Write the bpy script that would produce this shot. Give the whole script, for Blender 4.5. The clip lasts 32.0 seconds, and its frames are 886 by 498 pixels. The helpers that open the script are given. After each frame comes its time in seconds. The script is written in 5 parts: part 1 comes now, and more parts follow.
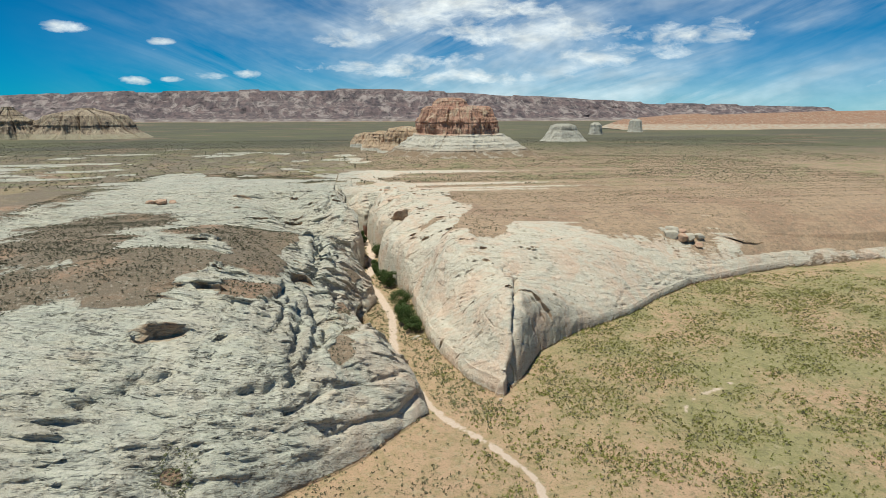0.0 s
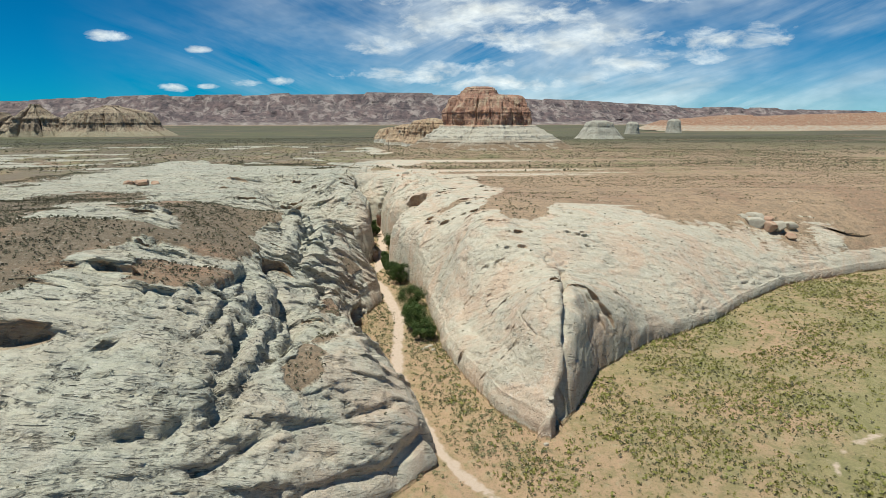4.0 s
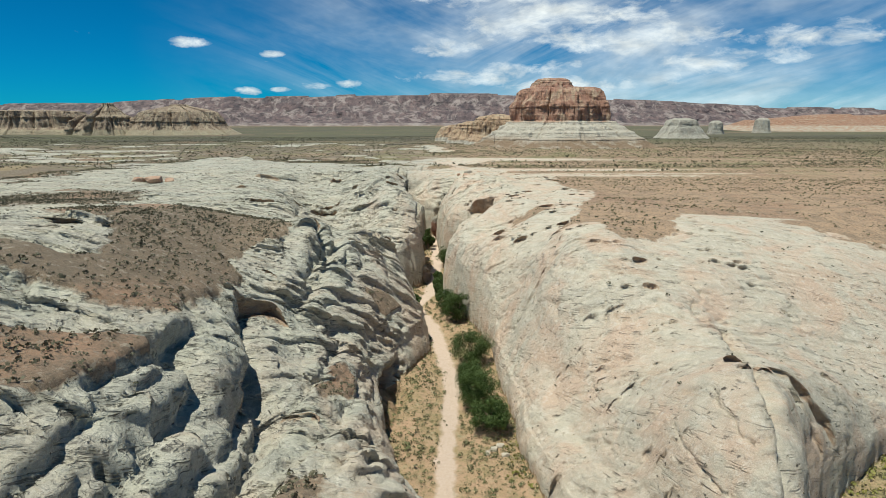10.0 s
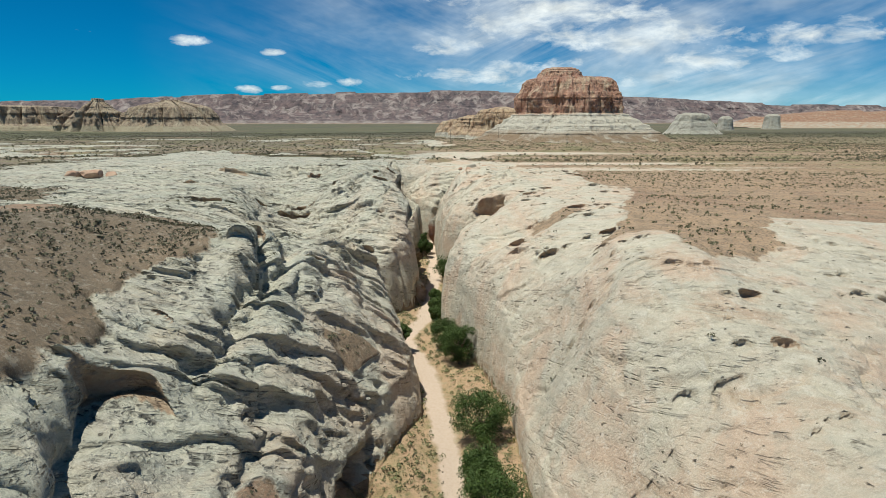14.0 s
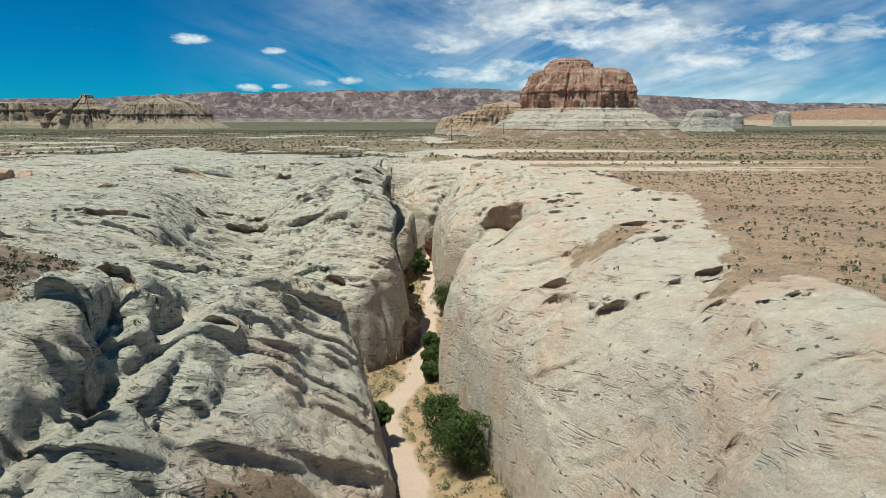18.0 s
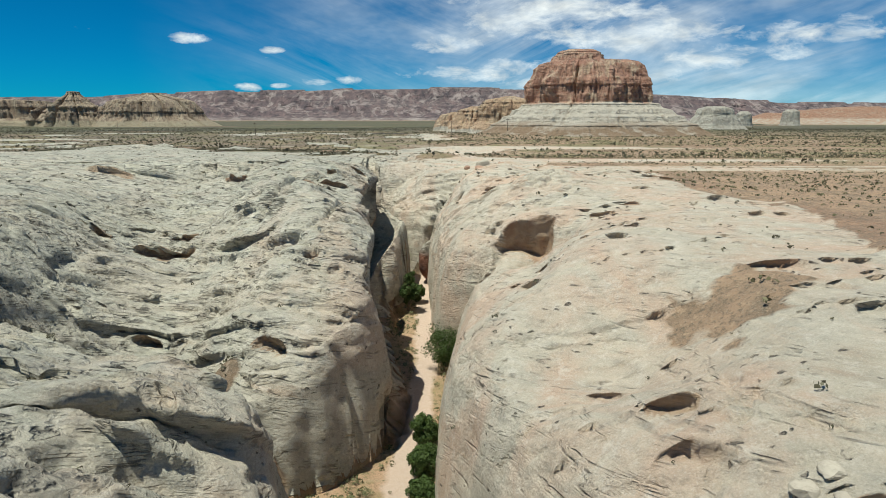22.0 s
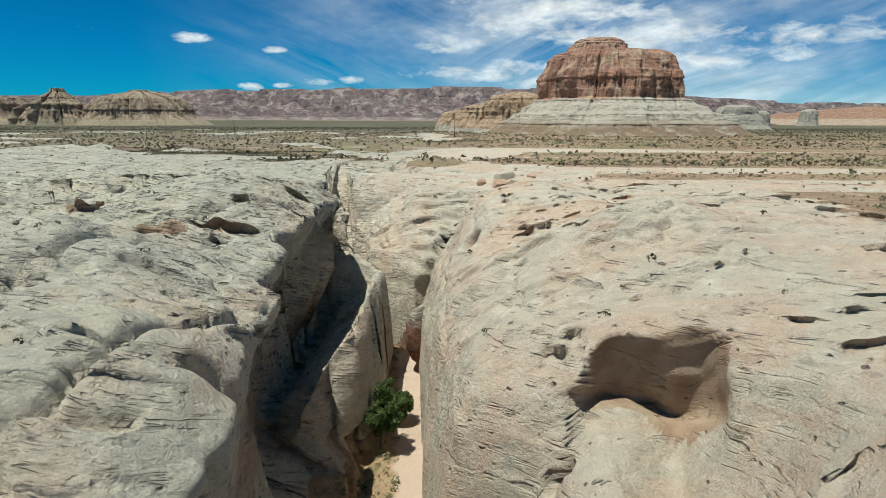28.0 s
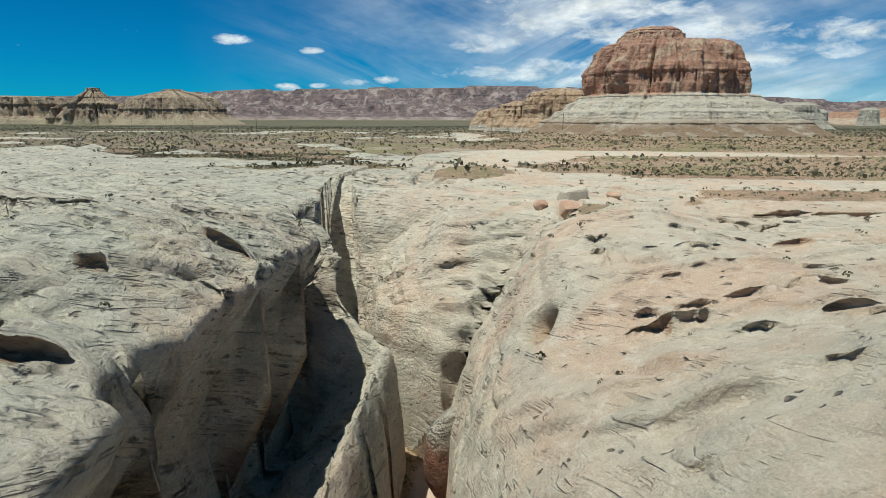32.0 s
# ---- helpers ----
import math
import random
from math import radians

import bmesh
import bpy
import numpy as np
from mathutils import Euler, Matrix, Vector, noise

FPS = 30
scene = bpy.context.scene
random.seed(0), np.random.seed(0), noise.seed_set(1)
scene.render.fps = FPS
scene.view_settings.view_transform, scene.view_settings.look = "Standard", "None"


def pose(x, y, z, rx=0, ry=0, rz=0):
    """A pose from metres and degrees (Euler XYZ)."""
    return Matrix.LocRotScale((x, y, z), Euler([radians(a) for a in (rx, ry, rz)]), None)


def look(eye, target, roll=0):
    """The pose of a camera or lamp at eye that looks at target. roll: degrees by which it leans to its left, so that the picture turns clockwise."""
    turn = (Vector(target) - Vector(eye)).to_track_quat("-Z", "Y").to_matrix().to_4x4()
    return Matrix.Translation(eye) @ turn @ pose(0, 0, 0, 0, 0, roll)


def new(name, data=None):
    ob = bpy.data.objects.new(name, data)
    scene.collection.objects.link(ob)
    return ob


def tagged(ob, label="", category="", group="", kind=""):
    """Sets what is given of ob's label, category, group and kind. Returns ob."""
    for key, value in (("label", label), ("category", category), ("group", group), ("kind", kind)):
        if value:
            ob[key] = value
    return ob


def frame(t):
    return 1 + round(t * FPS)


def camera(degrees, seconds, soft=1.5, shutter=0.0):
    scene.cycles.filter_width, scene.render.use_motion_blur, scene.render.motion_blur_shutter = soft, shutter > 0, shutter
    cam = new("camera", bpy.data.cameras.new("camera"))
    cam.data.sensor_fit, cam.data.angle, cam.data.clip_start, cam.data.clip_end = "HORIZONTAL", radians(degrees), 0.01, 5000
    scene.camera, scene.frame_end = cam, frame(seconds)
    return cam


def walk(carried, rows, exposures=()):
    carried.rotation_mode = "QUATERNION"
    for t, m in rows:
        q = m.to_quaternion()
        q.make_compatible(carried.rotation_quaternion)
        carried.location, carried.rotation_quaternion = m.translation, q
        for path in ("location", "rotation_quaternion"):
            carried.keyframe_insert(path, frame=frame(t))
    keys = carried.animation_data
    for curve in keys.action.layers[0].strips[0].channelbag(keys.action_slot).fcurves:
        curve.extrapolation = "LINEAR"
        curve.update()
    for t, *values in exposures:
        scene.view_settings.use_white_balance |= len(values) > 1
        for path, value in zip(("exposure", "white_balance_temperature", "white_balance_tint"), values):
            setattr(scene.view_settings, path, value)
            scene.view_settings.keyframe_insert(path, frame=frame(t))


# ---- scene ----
cam = camera(74.91, 32.0, 0.8)
# seconds, place in metres, tilt, lean, turn in degrees
PATH = [
    (0, 0, 0, 65, 76.84, -0.09, -9.21),
    (0.35, 0.14, 0.45, 64.68, 76.85, -0.08, -9.19),
    (0.55, 0.92, 2.99, 62.88, 76.9, -0.05, -9.06),
    (0.78, 2.75, 8.96, 58.65, 77.02, 0.03, -8.77),
    (1, 4.59, 14.93, 54.41, 77.15, 0.11, -8.48),
    (2, 5.9, 23.17, 52.93, 77.28, -0.05, -8.12),
    (2.5, 6.45, 27.34, 52.2, 77.35, -0.07, -7.72),
    (3, 6.9, 31.55, 51.47, 77.37, -0.03, -7.25),
    (6, 9.27, 54.38, 47.54, 77.57, -0.11, -4.22),
    (7, 9.68, 62.55, 47.11, 77.4, 0.07, -2.72),
    (9, 10.2, 78.57, 45.4, 77.69, -0.14, -0.12),
    (10.5, 10.22, 90.82, 44.07, 77.59, -0.02, -0.16),
    (11, 10.34, 94.99, 43.36, 77.62, -0.01, -0.12),
    (13, 10.69, 111.47, 41.06, 77.52, -0.08, -0.12),
    (14.5, 10.86, 124.02, 39.94, 77.43, -0.05, -0.05),
    (17, 11.11, 144.92, 38.49, 77.35, 0, -0.03),
    (19, 11.21, 160.63, 37.08, 77.31, -0.07, -0.02),
    (21, 11.2, 176.32, 35.74, 77.28, -0.08, -0.09),
    (23, 11.11, 192.34, 34.7, 77.29, 0.12, -0.18),
    (25, 11.1, 209.58, 33.98, 77.3, 0.27, -0.23),
    (28, 11.25, 231.08, 33.58, 77.29, 0.16, 0.04),
    (29, 11.22, 238.31, 33.32, 77.44, 0.11, 1.66),
    (30, 10.91, 245.45, 33.18, 77.34, 0.13, 3.06),
    (31.5, 10.42, 256.25, 32.93, 77.33, 0.15, 3.32),
    (32, 10.32, 260, 32.85, 77.26, 0.12, 3.33),
]
walk(cam, [(t, pose(x, y, z, 0, 0, turn) @ pose(0, 0, 0, tilt, 0, 0) @ pose(0, 0, 0, 0, 0, lean)) for t, x, y, z, tilt, lean, turn in PATH],
     [(0, 0.12, 6500, 0), (32, 0.12, 6500, 0)])

# ---- light ----
S = 1.3  # metres for one unit of the plan; the ground is planned in units
SUN_TO = Vector((-0.26, -0.14, 0.955)).normalized()
sun = new("sun", bpy.data.lights.new("sun", "SUN"))
sun.data.energy, sun.data.angle, sun.data.color = 5.0, radians(0.53), (1.0, 0.96, 0.90)
sun.matrix_world = look((0, 0, 300), Vector((0, 0, 300)) - SUN_TO)

world = bpy.data.worlds.new("sky")
scene.world = world
world.use_nodes = True


class Nodes:
    """A short way to write node trees."""

    def __init__(self, tree):
        self.tree = tree
        tree.nodes.clear()

    def add(self, kind, inputs=None, operation="", clamp=False):
        n = self.tree.nodes.new(kind)
        if operation:
            n.operation = operation
        if clamp:
            n.use_clamp = True
        for k, v in (inputs or {}).items():
            if isinstance(v, bpy.types.NodeSocket):
                self.tree.links.new(v, n.inputs[k])
            else:
                n.inputs[k].default_value = v
        return n

    def math(self, op, a, b=0.0, c=0.0, clamp=False):
        return self.add("ShaderNodeMath", {0: a, 1: b, 2: c}, operation=op, clamp=clamp).outputs[0]

    def noise(self, vector, scale, detail=4.0, rough=0.55, distortion=0.0):
        return self.add("ShaderNodeTexNoise", {"Vector": vector, "Scale": scale, "Detail": detail, "Roughness": rough, "Distortion": distortion}).outputs[0]

    def span(self, v, a, b, c=0.0, d=1.0):
        n = self.add("ShaderNodeMapRange", {0: v, 1: a, 2: b, 3: c, 4: d})
        n.clamp = True
        return n.outputs[0]

    def mix(self, f, a, b, blend="MIX"):
        n = self.add("ShaderNodeMix")
        n.data_type, n.blend_type = "RGBA", blend
        for sock, v in ((n.inputs[0], f), (n.inputs[6], a), (n.inputs[7], b)):
            if isinstance(v, bpy.types.NodeSocket):
                self.tree.links.new(v, sock)
            else:
                sock.default_value = v if not isinstance(v, tuple) or len(v) == 4 else (*v, 1)
        return n.outputs[2]

    def scaled(self, vector, x, y, z):
        return self.add("ShaderNodeVectorMath", {0: vector, 1: (x, y, z)}, operation="MULTIPLY").outputs[0]


def build_sky():
    n = Nodes(world.node_tree)
    sky = n.add("ShaderNodeTexSky")
    sky.sky_type, sky.sun_disc = "NISHITA", False
    sky.sun_elevation, sky.sun_rotation = math.asin(SUN_TO.z), math.atan2(SUN_TO.x, SUN_TO.y)
    sky.altitude, sky.air_density, sky.dust_density, sky.ozone_density = 1300.0, 0.8, 0.2, 5.0
    way = n.add("ShaderNodeTexCoord").outputs["Generated"]
    x, y, z = n.add("ShaderNodeSeparateXYZ", {0: way}).outputs[:3]
    # bearing and height of the line of sight, in radians
    bear = n.math("ARCTAN2", x, y)
    rise = n.math("ARCSINE", z)
    flat = n.add("ShaderNodeCombineXYZ", {0: bear, 1: n.math("MULTIPLY", rise, 2.2), 2: 0.0}).outputs[0]
    # thin streaks that rise to both sides from the north
    aside = n.math("ABSOLUTE", n.math("SUBTRACT", bear, 0.04))
    across = n.math("SUBTRACT", rise, n.math("MULTIPLY", aside, 0.34))
    ray = n.add("ShaderNodeCombineXYZ", {0: n.math("MULTIPLY", across, 9.0), 1: n.math("MULTIPLY", bear, 1.6), 2: 0.3}).outputs[0]
    streak = n.noise(ray, 1.6, 7.0, 0.62, 0.7)
    patch = n.noise(flat, 3.0, 5.0, 0.6)
    veil = n.math("MULTIPLY", n.span(streak, 0.36, 0.66), n.span(patch, 0.32, 0.60))
    veil = n.math("MULTIPLY", veil, n.math("POWER", n.span(bear, -0.48, 0.12, 0.0, 1.0), 1.6))
    veil = n.math("ADD", veil, n.math("MULTIPLY", n.span(rise, 0.11, 0.03), n.span(bear, -0.15, 0.25, 0.0, 0.5)), clamp=True)
    veil = n.math("MULTIPLY", veil, n.math("MULTIPLY", n.span(rise, 0.32, 0.55, 1.0, 0.0), n.span(bear, 0.25, 0.65, 1.0, 0.55)))
    # heaped clouds: bearing, height, half width, half height
    heaps = [(0.13, 0.205, 0.17, 0.028), (0.42, 0.205, 0.17, 0.030), (0.21, 0.165, 0.13, 0.025), (0.30, 0.125, 0.15, 0.020), (0.42, 0.092, 0.10, 0.016), (0.06, 0.072, 0.10, 0.013),
             (0.16, 0.088, 0.06, 0.013), (0.015, 0.117, 0.05, 0.014), (-0.392, 0.117, 0.026, 0.007), (-0.273, 0.106, 0.018, 0.005), (-0.31, 0.049, 0.020, 0.006),
             (-0.262, 0.051, 0.018, 0.004), (-0.21, 0.058, 0.028, 0.006), (-0.15, 0.062, 0.026, 0.006), (0.09, 0.145, 0.06, 0.016), (0.55, 0.12, 0.10, 0.015), (0.22, 0.06, 0.12, 0.012)]
    best = None
    for a, e, w, h in heaps:
        u = n.math("DIVIDE", n.math("SUBTRACT", bear, a), w)
        v = n.math("DIVIDE", n.math("SUBTRACT", rise, e), h)
        q = n.math("SUBTRACT", 1.0, n.math("ADD", n.math("MULTIPLY", u, u), n.math("MULTIPLY", v, v)))
        best = q if best is None else n.math("MAXIMUM", best, q)
    best = n.math("MAXIMUM", best, -1.5)
    puff = n.noise(flat, 16.0, 7.0, 0.62, 0.3)
    heap = n.span(n.math("ADD", n.math("MULTIPLY", best, 0.34), n.math("MULTIPLY", n.math("SUBTRACT", puff, 0.5), 2.6)), 0.0, 0.75)
    grey = n.span(n.noise(flat, 22.0, 4.0, 0.5), 0.35, 0.65, 7.8, 10.4)
    white = n.add("ShaderNodeCombineXYZ", {0: grey, 1: n.math("MULTIPLY", grey, 1.0), 2: n.math("MULTIPLY", grey, 1.02)}).outputs[0]
    blue = n.mix(1.0, sky.outputs[0], SKY_TINT, "MULTIPLY")
    col = n.mix(n.math("MULTIPLY", veil, 0.72), blue, white)
    col = n.mix(n.math("MULTIPLY", heap, 0.9), col, white)
    bg = n.add("ShaderNodeBackground", {"Color": col, "Strength": 0.10})
    n.add("ShaderNodeOutputWorld", {0: bg.outputs[0]})


SKY_TINT = (0.028, 0.48, 0.71)
build_sky()


# ---- numbers that the ground is made of ----
def hashed(ix, iy, iz, seed):
    h = (ix * 374761393 + iy * 668265263 + iz * 2147483647 + seed * 974634777) & 0xFFFFFFFF
    h = ((h ^ (h >> 13)) * 1274126177) & 0xFFFFFFFF
    return ((h ^ (h >> 16)) & 0xFFFF) / 32767.5 - 1.0


def vnoise(x, y, z, seed=0):
    """Smooth noise from -1 to 1 for arrays of places."""
    ix, iy, iz = np.floor(x).astype(np.int64), np.floor(y).astype(np.int64), np.floor(z).astype(np.int64)
    fx, fy, fz = x - ix, y - iy, z - iz
    fx, fy, fz = fx * fx * (3 - 2 * fx), fy * fy * (3 - 2 * fy), fz * fz * (3 - 2 * fz)
    out = 0.0
    for dx, wx in ((0, 1 - fx), (1, fx)):
        for dy, wy in ((0, 1 - fy), (1, fy)):
            for dz, wz in ((0, 1 - fz), (1, fz)):
                out = out + wx * wy * wz * hashed(ix + dx, iy + dy, iz + dz, seed)
    return out


def fbm(x, y, z, octaves=4, seed=0, gain=0.5):
    total, amp, size = 0.0, 1.0, 0.0
    for k in range(octaves):
        total = total + amp * vnoise(x, y, z, seed + k * 17)
        size += amp
        amp *= gain
        x, y, z = x * 2.03 + 5.1, y * 2.03 + 1.7, z * 2.03 + 9.2
    return total / size


def ridged(x, y, z, octaves=3, seed=0):
    total, amp, size = 0.0, 1.0, 0.0
    for k in range(octaves):
        total = total + amp * (1 - 2.2 * np.abs(vnoise(x, y, z, seed + k * 31)))
        size += amp
        amp *= 0.5
        x, y, z = x * 2.1 + 3.3, y * 2.1 + 7.7, z * 2.1 + 2.9
    return total / size


def step(v, a, b):
    t = np.clip((v - a) / (b - a), 0, 1)
    return t * t * (3 - 2 * t)


def bump(x, y, cx, cy, rx, ry, turn=0.0):
    """1 in the middle of an oval of the plan, 0 at its edge and beyond it."""
    c, s = math.cos(radians(turn)), math.sin(radians(turn))
    u, v = ((x - cx) * c + (y - cy) * s) / rx, (-(x - cx) * s + (y - cy) * c) / ry
    return 1 - step(np.sqrt(u * u + v * v), 0.0, 1.0)


# The foot of the rocks, in units of the plan: x along y.
LEFT_Y = [-400, 30, 50, 60, 69, 75, 87, 89, 96, 107, 111, 122, 129, 136.5, 147, 151, 162, 167, 170.5, 172.5, 173.8, 175, 176.5, 178, 182, 186, 193, 196, 205, 215, 217, 236, 240, 243, 250, 258, 264, 300]
LEFT_X = [-500, -90, -45, -25, -9.5, 0.2, 11.6, 11.8, 11.0, 7.7, 4.8, 2.0, 1.2, 2.5, 6.2, 6.0, 3.6, 1.8, 0.3, -3.5, -9.5, -5, -1.2, 0.8, 3.4, 4.8, 5.4, 4.6, 2.6, 2.2, 3.2, 3.3, 0.6, -4.2, -6.2, -7, -6.2, -6.2]
RIGHT_Y = [-400, 90, 91, 97, 110, 121, 125, 138, 146.6, 157, 169, 174, 186, 194, 196.2, 199.6, 201.6, 210, 218, 230, 236.5, 238, 239.5, 242, 250, 258, 264, 300]
RIGHT_X = [22.5, 22.8, 24.4, 20.3, 17.4, 15.6, 16, 15, 15.2, 13, 9.7, 8, 8.3, 9.8, 12.0, 12.2, 8.2, 7.4, 7, 6.5, 5.4, 3.9, 2.0, -0.6, -2.6, -4.6, -6.0, -6.0]
FRONT_Y = [-400, 90, 91, 97, 108, 118.5, 125.5, 134, 144.5, 154, 160, 170, 190, 230, 4000]
FRONT_X = [25.5, 25.5, 26.4, 31, 38, 52, 67, 78, 95, 130, 175, 260, 500, 1600, 3000]
PATH_X = [24, 23.7, 19.2, 14.2, 12.2, 9.6, 8.1, 8.3, 9.2, 6.7, 4.2, 3.0, 5.6, 6.5, 6.9, 6.2, 5.0]
PATH_Y = [40, 68, 77.5, 85, 90, 102, 112, 120, 137, 156, 164, 168.5, 177, 192, 202, 220, 236]


def edge_line(xs, ys, top):
    """Places close together along the foot of a rock."""
    ys2 = np.arange(20.0, top, 0.15)
    xs2 = np.interp(ys2, ys, xs)
    out = [np.stack([xs2, ys2], 1)]
    jump = np.abs(np.diff(xs2)) > 0.3
    for k in np.nonzero(jump)[0]:
        t = np.linspace(0, 1, int(abs(xs2[k + 1] - xs2[k]) / 0.2) + 2)[:, None]
        out.append(out[0][k] * (1 - t) + out[0][k + 1] * t)
    return np.concatenate(out)


RASTER_X, RASTER_Y, CELL = -150.0, 0.0, 0.5


def raster(line, sign, reach=45.0):
    """How far each place of a raster is from a line, with a sign; outwards from the line, cell by cell."""
    nx, ny = 720, 640
    cx = np.clip(((line[:, 0] - RASTER_X) / CELL).round().astype(int), 0, nx - 1)
    cy = np.clip(((line[:, 1] - RASTER_Y) / CELL).round().astype(int), 0, ny - 1)
    best = np.full((ny, nx), -1)
    best[cy, cx] = np.arange(len(line))
    xs = RASTER_X + CELL * np.arange(nx)[None]
    ys = RASTER_Y + CELL * np.arange(ny)[:, None]
    far = lambda idx: np.where(idx >= 0, (xs - line[idx, 0]) ** 2 + (ys - line[idx, 1]) ** 2, 1e9)
    dist = far(best)
    for jump in (64, 32, 16, 8, 4, 2, 1, 1):
        for dy in (-jump, 0, jump):
            for dx in (-jump, 0, jump):
                if dx or dy:
                    other = np.full_like(best, -1)
                    a0, a1, b0, b1 = max(dy, 0), ny + min(dy, 0), max(dx, 0), nx + min(dx, 0)
                    other[a0:a1, b0:b1] = best[a0 - dy:a1 - dy, b0 - dx:b1 - dx]
                    d = far(other)
                    take = d < dist
                    best = np.where(take, other, best)
                    dist = np.minimum(dist, d)
    return np.minimum(np.sqrt(dist), reach) * sign(xs + 0 * ys, ys + 0 * xs)


def read(grid, x, y):
    """The raster's value at places between its cells."""
    u = np.clip((x - RASTER_X) / CELL, 0, grid.shape[1] - 1.001)
    v = np.clip((y - RASTER_Y) / CELL, 0, grid.shape[0] - 1.001)
    iu, iv = u.astype(int), v.astype(int)
    fu, fv = u - iu, v - iv
    return (grid[iv, iu] * (1 - fu) + grid[iv, iu + 1] * fu) * (1 - fv) + (grid[iv + 1, iu] * (1 - fu) + grid[iv + 1, iu + 1] * fu) * fv


def in_left(x, y):
    return x < np.interp(np.clip(y, -400, 300), LEFT_Y, LEFT_X)


def in_right(x, y):
    return (x > np.interp(np.clip(y, -400, 300), RIGHT_Y, RIGHT_X)) & (x < np.interp(y, FRONT_Y, FRONT_X)) & (y > 90)


LEFT_LINE = edge_line(LEFT_X, LEFT_Y, 268)
RIGHT_LINE = edge_line(RIGHT_X, RIGHT_Y, 268)
RIGHT_LINE = RIGHT_LINE[RIGHT_LINE[:, 1] > 90]
FRONT_LINE = edge_line(FRONT_X, FRONT_Y, 200)
FRONT_LINE = FRONT_LINE[FRONT_LINE[:, 1] > 90]
LEFT_FAR = raster(LEFT_LINE, lambda x, y: np.where(in_left(x, y), 1, -1))
RIGHT_FAR = raster(RIGHT_LINE, lambda x, y: np.where(in_right(x, y), 1, -1))
FRONT_FAR = raster(FRONT_LINE, lambda x, y: np.where(in_right(x, y), 1, -1))
BRANCH = [(52.6, 77.9), (56, 83), (60.5, 85.6), (65, 86.6), (70.8, 90.2)]
TRAIL_FAR = raster(np.stack([np.interp(np.arange(30, 236, 0.3), PATH_Y, PATH_X), np.arange(30, 236, 0.3)], 1), lambda x, y: 1 + 0 * x)
BRANCH_FAR = raster(np.concatenate([np.stack([np.linspace(a[0], b[0], 16), np.linspace(a[1], b[1], 16)], 1) for a, b in zip(BRANCH[:-1], BRANCH[1:])]), lambda x, y: 1 + 0 * x)
TRAIL_FAR = np.minimum(TRAIL_FAR, BRANCH_FAR + 0.35)

# Patches of soil that lie on the rock: middle, half sizes, turn, in units of the plan.
SOIL = [
    (-62, 128, 20, 22, 20), (-66, 165, 20, 30, 0), (-34, 148, 14, 12, 30), (-55, 98, 16, 14, 20),
    (62, 190, 22, 36, 0), (95, 200, 40, 60, 0), (48, 225, 12, 34, -10), (80, 270, 50, 40, 0), (60, 305, 40, 30, 0), (-22.5, 65.8, 1.3, 1.0, 20), (62, 262, 26, 22, 0), (36, 276, 12, 14, 0),
    (48, 265, 16, 30, -10), (7, 268, 7, 9, 0), (-7, 179, 1.6, 2, 0), (17, 244, 2, 3, 0), (85, 165, 30, 14, 15),
    (24, 169.5, 0.6, 0.6, 20),
]
# Larger patches of soil by their outline.
SOIL_SHAPES = [
    [(20.2, 170.2), (21.6, 173.8), (23.2, 172.2), (25.8, 174.2), (27.2, 170.4), (25.2, 168.6), (26.2, 166.2), (23.4, 167.4), (21.8, 166), (21.9, 169.2)],
    [(-20, 101.5), (-14.4, 106.2), (-13.4, 106.4), (-13.3, 101), (-13.7, 97), (-15.5, 94), (-22, 94), (-22, 100)],
    [(-34, 116), (-24.6, 114.8), (-23, 117), (-26, 124), (-31, 136), (-29, 162), (-19, 160), (-12, 143), (-15.4, 137.5), (-17.3, 132), (-14.4, 128.6), (-14.7, 118.7), (-14.3, 112), (-18, 109), (-24.5, 108)],
    [(-2.8, 98.1), (-2.4, 100.2), (0.7, 100.7), (1.1, 98.7), (0.2, 95.3), (-2.2, 94.6)], [(-4.1, 116.6), (-3.1, 123.3), (-0.7, 123.2), (-1.8, 116), (-3.5, 114.2)],
    [(-1.9, 141), (-0.1, 144.3), (2.1, 144.9), (0.2, 140.3)], [(-52, 118), (-29.2, 114.9), (-24.1, 111.1), (-25.1, 103.7), (-28.8, 99.1), (-28.1, 93.8), (-31.2, 89.5), (-40, 88)],
    [(-3.9, 87.8), (-2.6, 92.1), (-0.2, 90.6), (-0.4, 86.6), (-2.2, 83.2), (-4, 84.3)],
    [(49.4, 238), (40.8, 190), (31.9, 167.4), (28.8, 155.8), (25.3, 152.2), (28.2, 149.9), (30.3, 152.5), (31.2, 146.4), (29.9, 142.9), (31.7, 140.7), (35.3, 142.5), (40.2, 146.2), (42.4, 152.5), (50.4, 164.6), (60, 170), (100, 190), (119, 237)],
    [(39.3, 293.9), (33.1, 265.3), (25.9, 250.3), (36.2, 255.9), (39.9, 248.6), (41.7, 235.3), (46, 230), (80, 228), (130, 232), (140, 330), (66, 345)],
]


def shape_far(x, y, outline):
    """How far inside an outline of the plan, negative outside."""
    q = np.array(outline)
    inside, best = np.zeros(x.shape, bool), np.full(x.shape, 1e9)
    for a, b in zip(q, np.roll(q, -1, 0)):
        d = b - a
        u = np.clip(((x - a[0]) * d[0] + (y - a[1]) * d[1]) / (d @ d), 0, 1)
        best = np.minimum(best, np.hypot(x - a[0] - u * d[0], y - a[1] - u * d[1]))
        if d[1]:
            inside ^= ((a[1] > y) != (b[1] > y)) & (x < a[0] + (y - a[1]) * d[0] / d[1])
    return np.where(inside, best, -best)


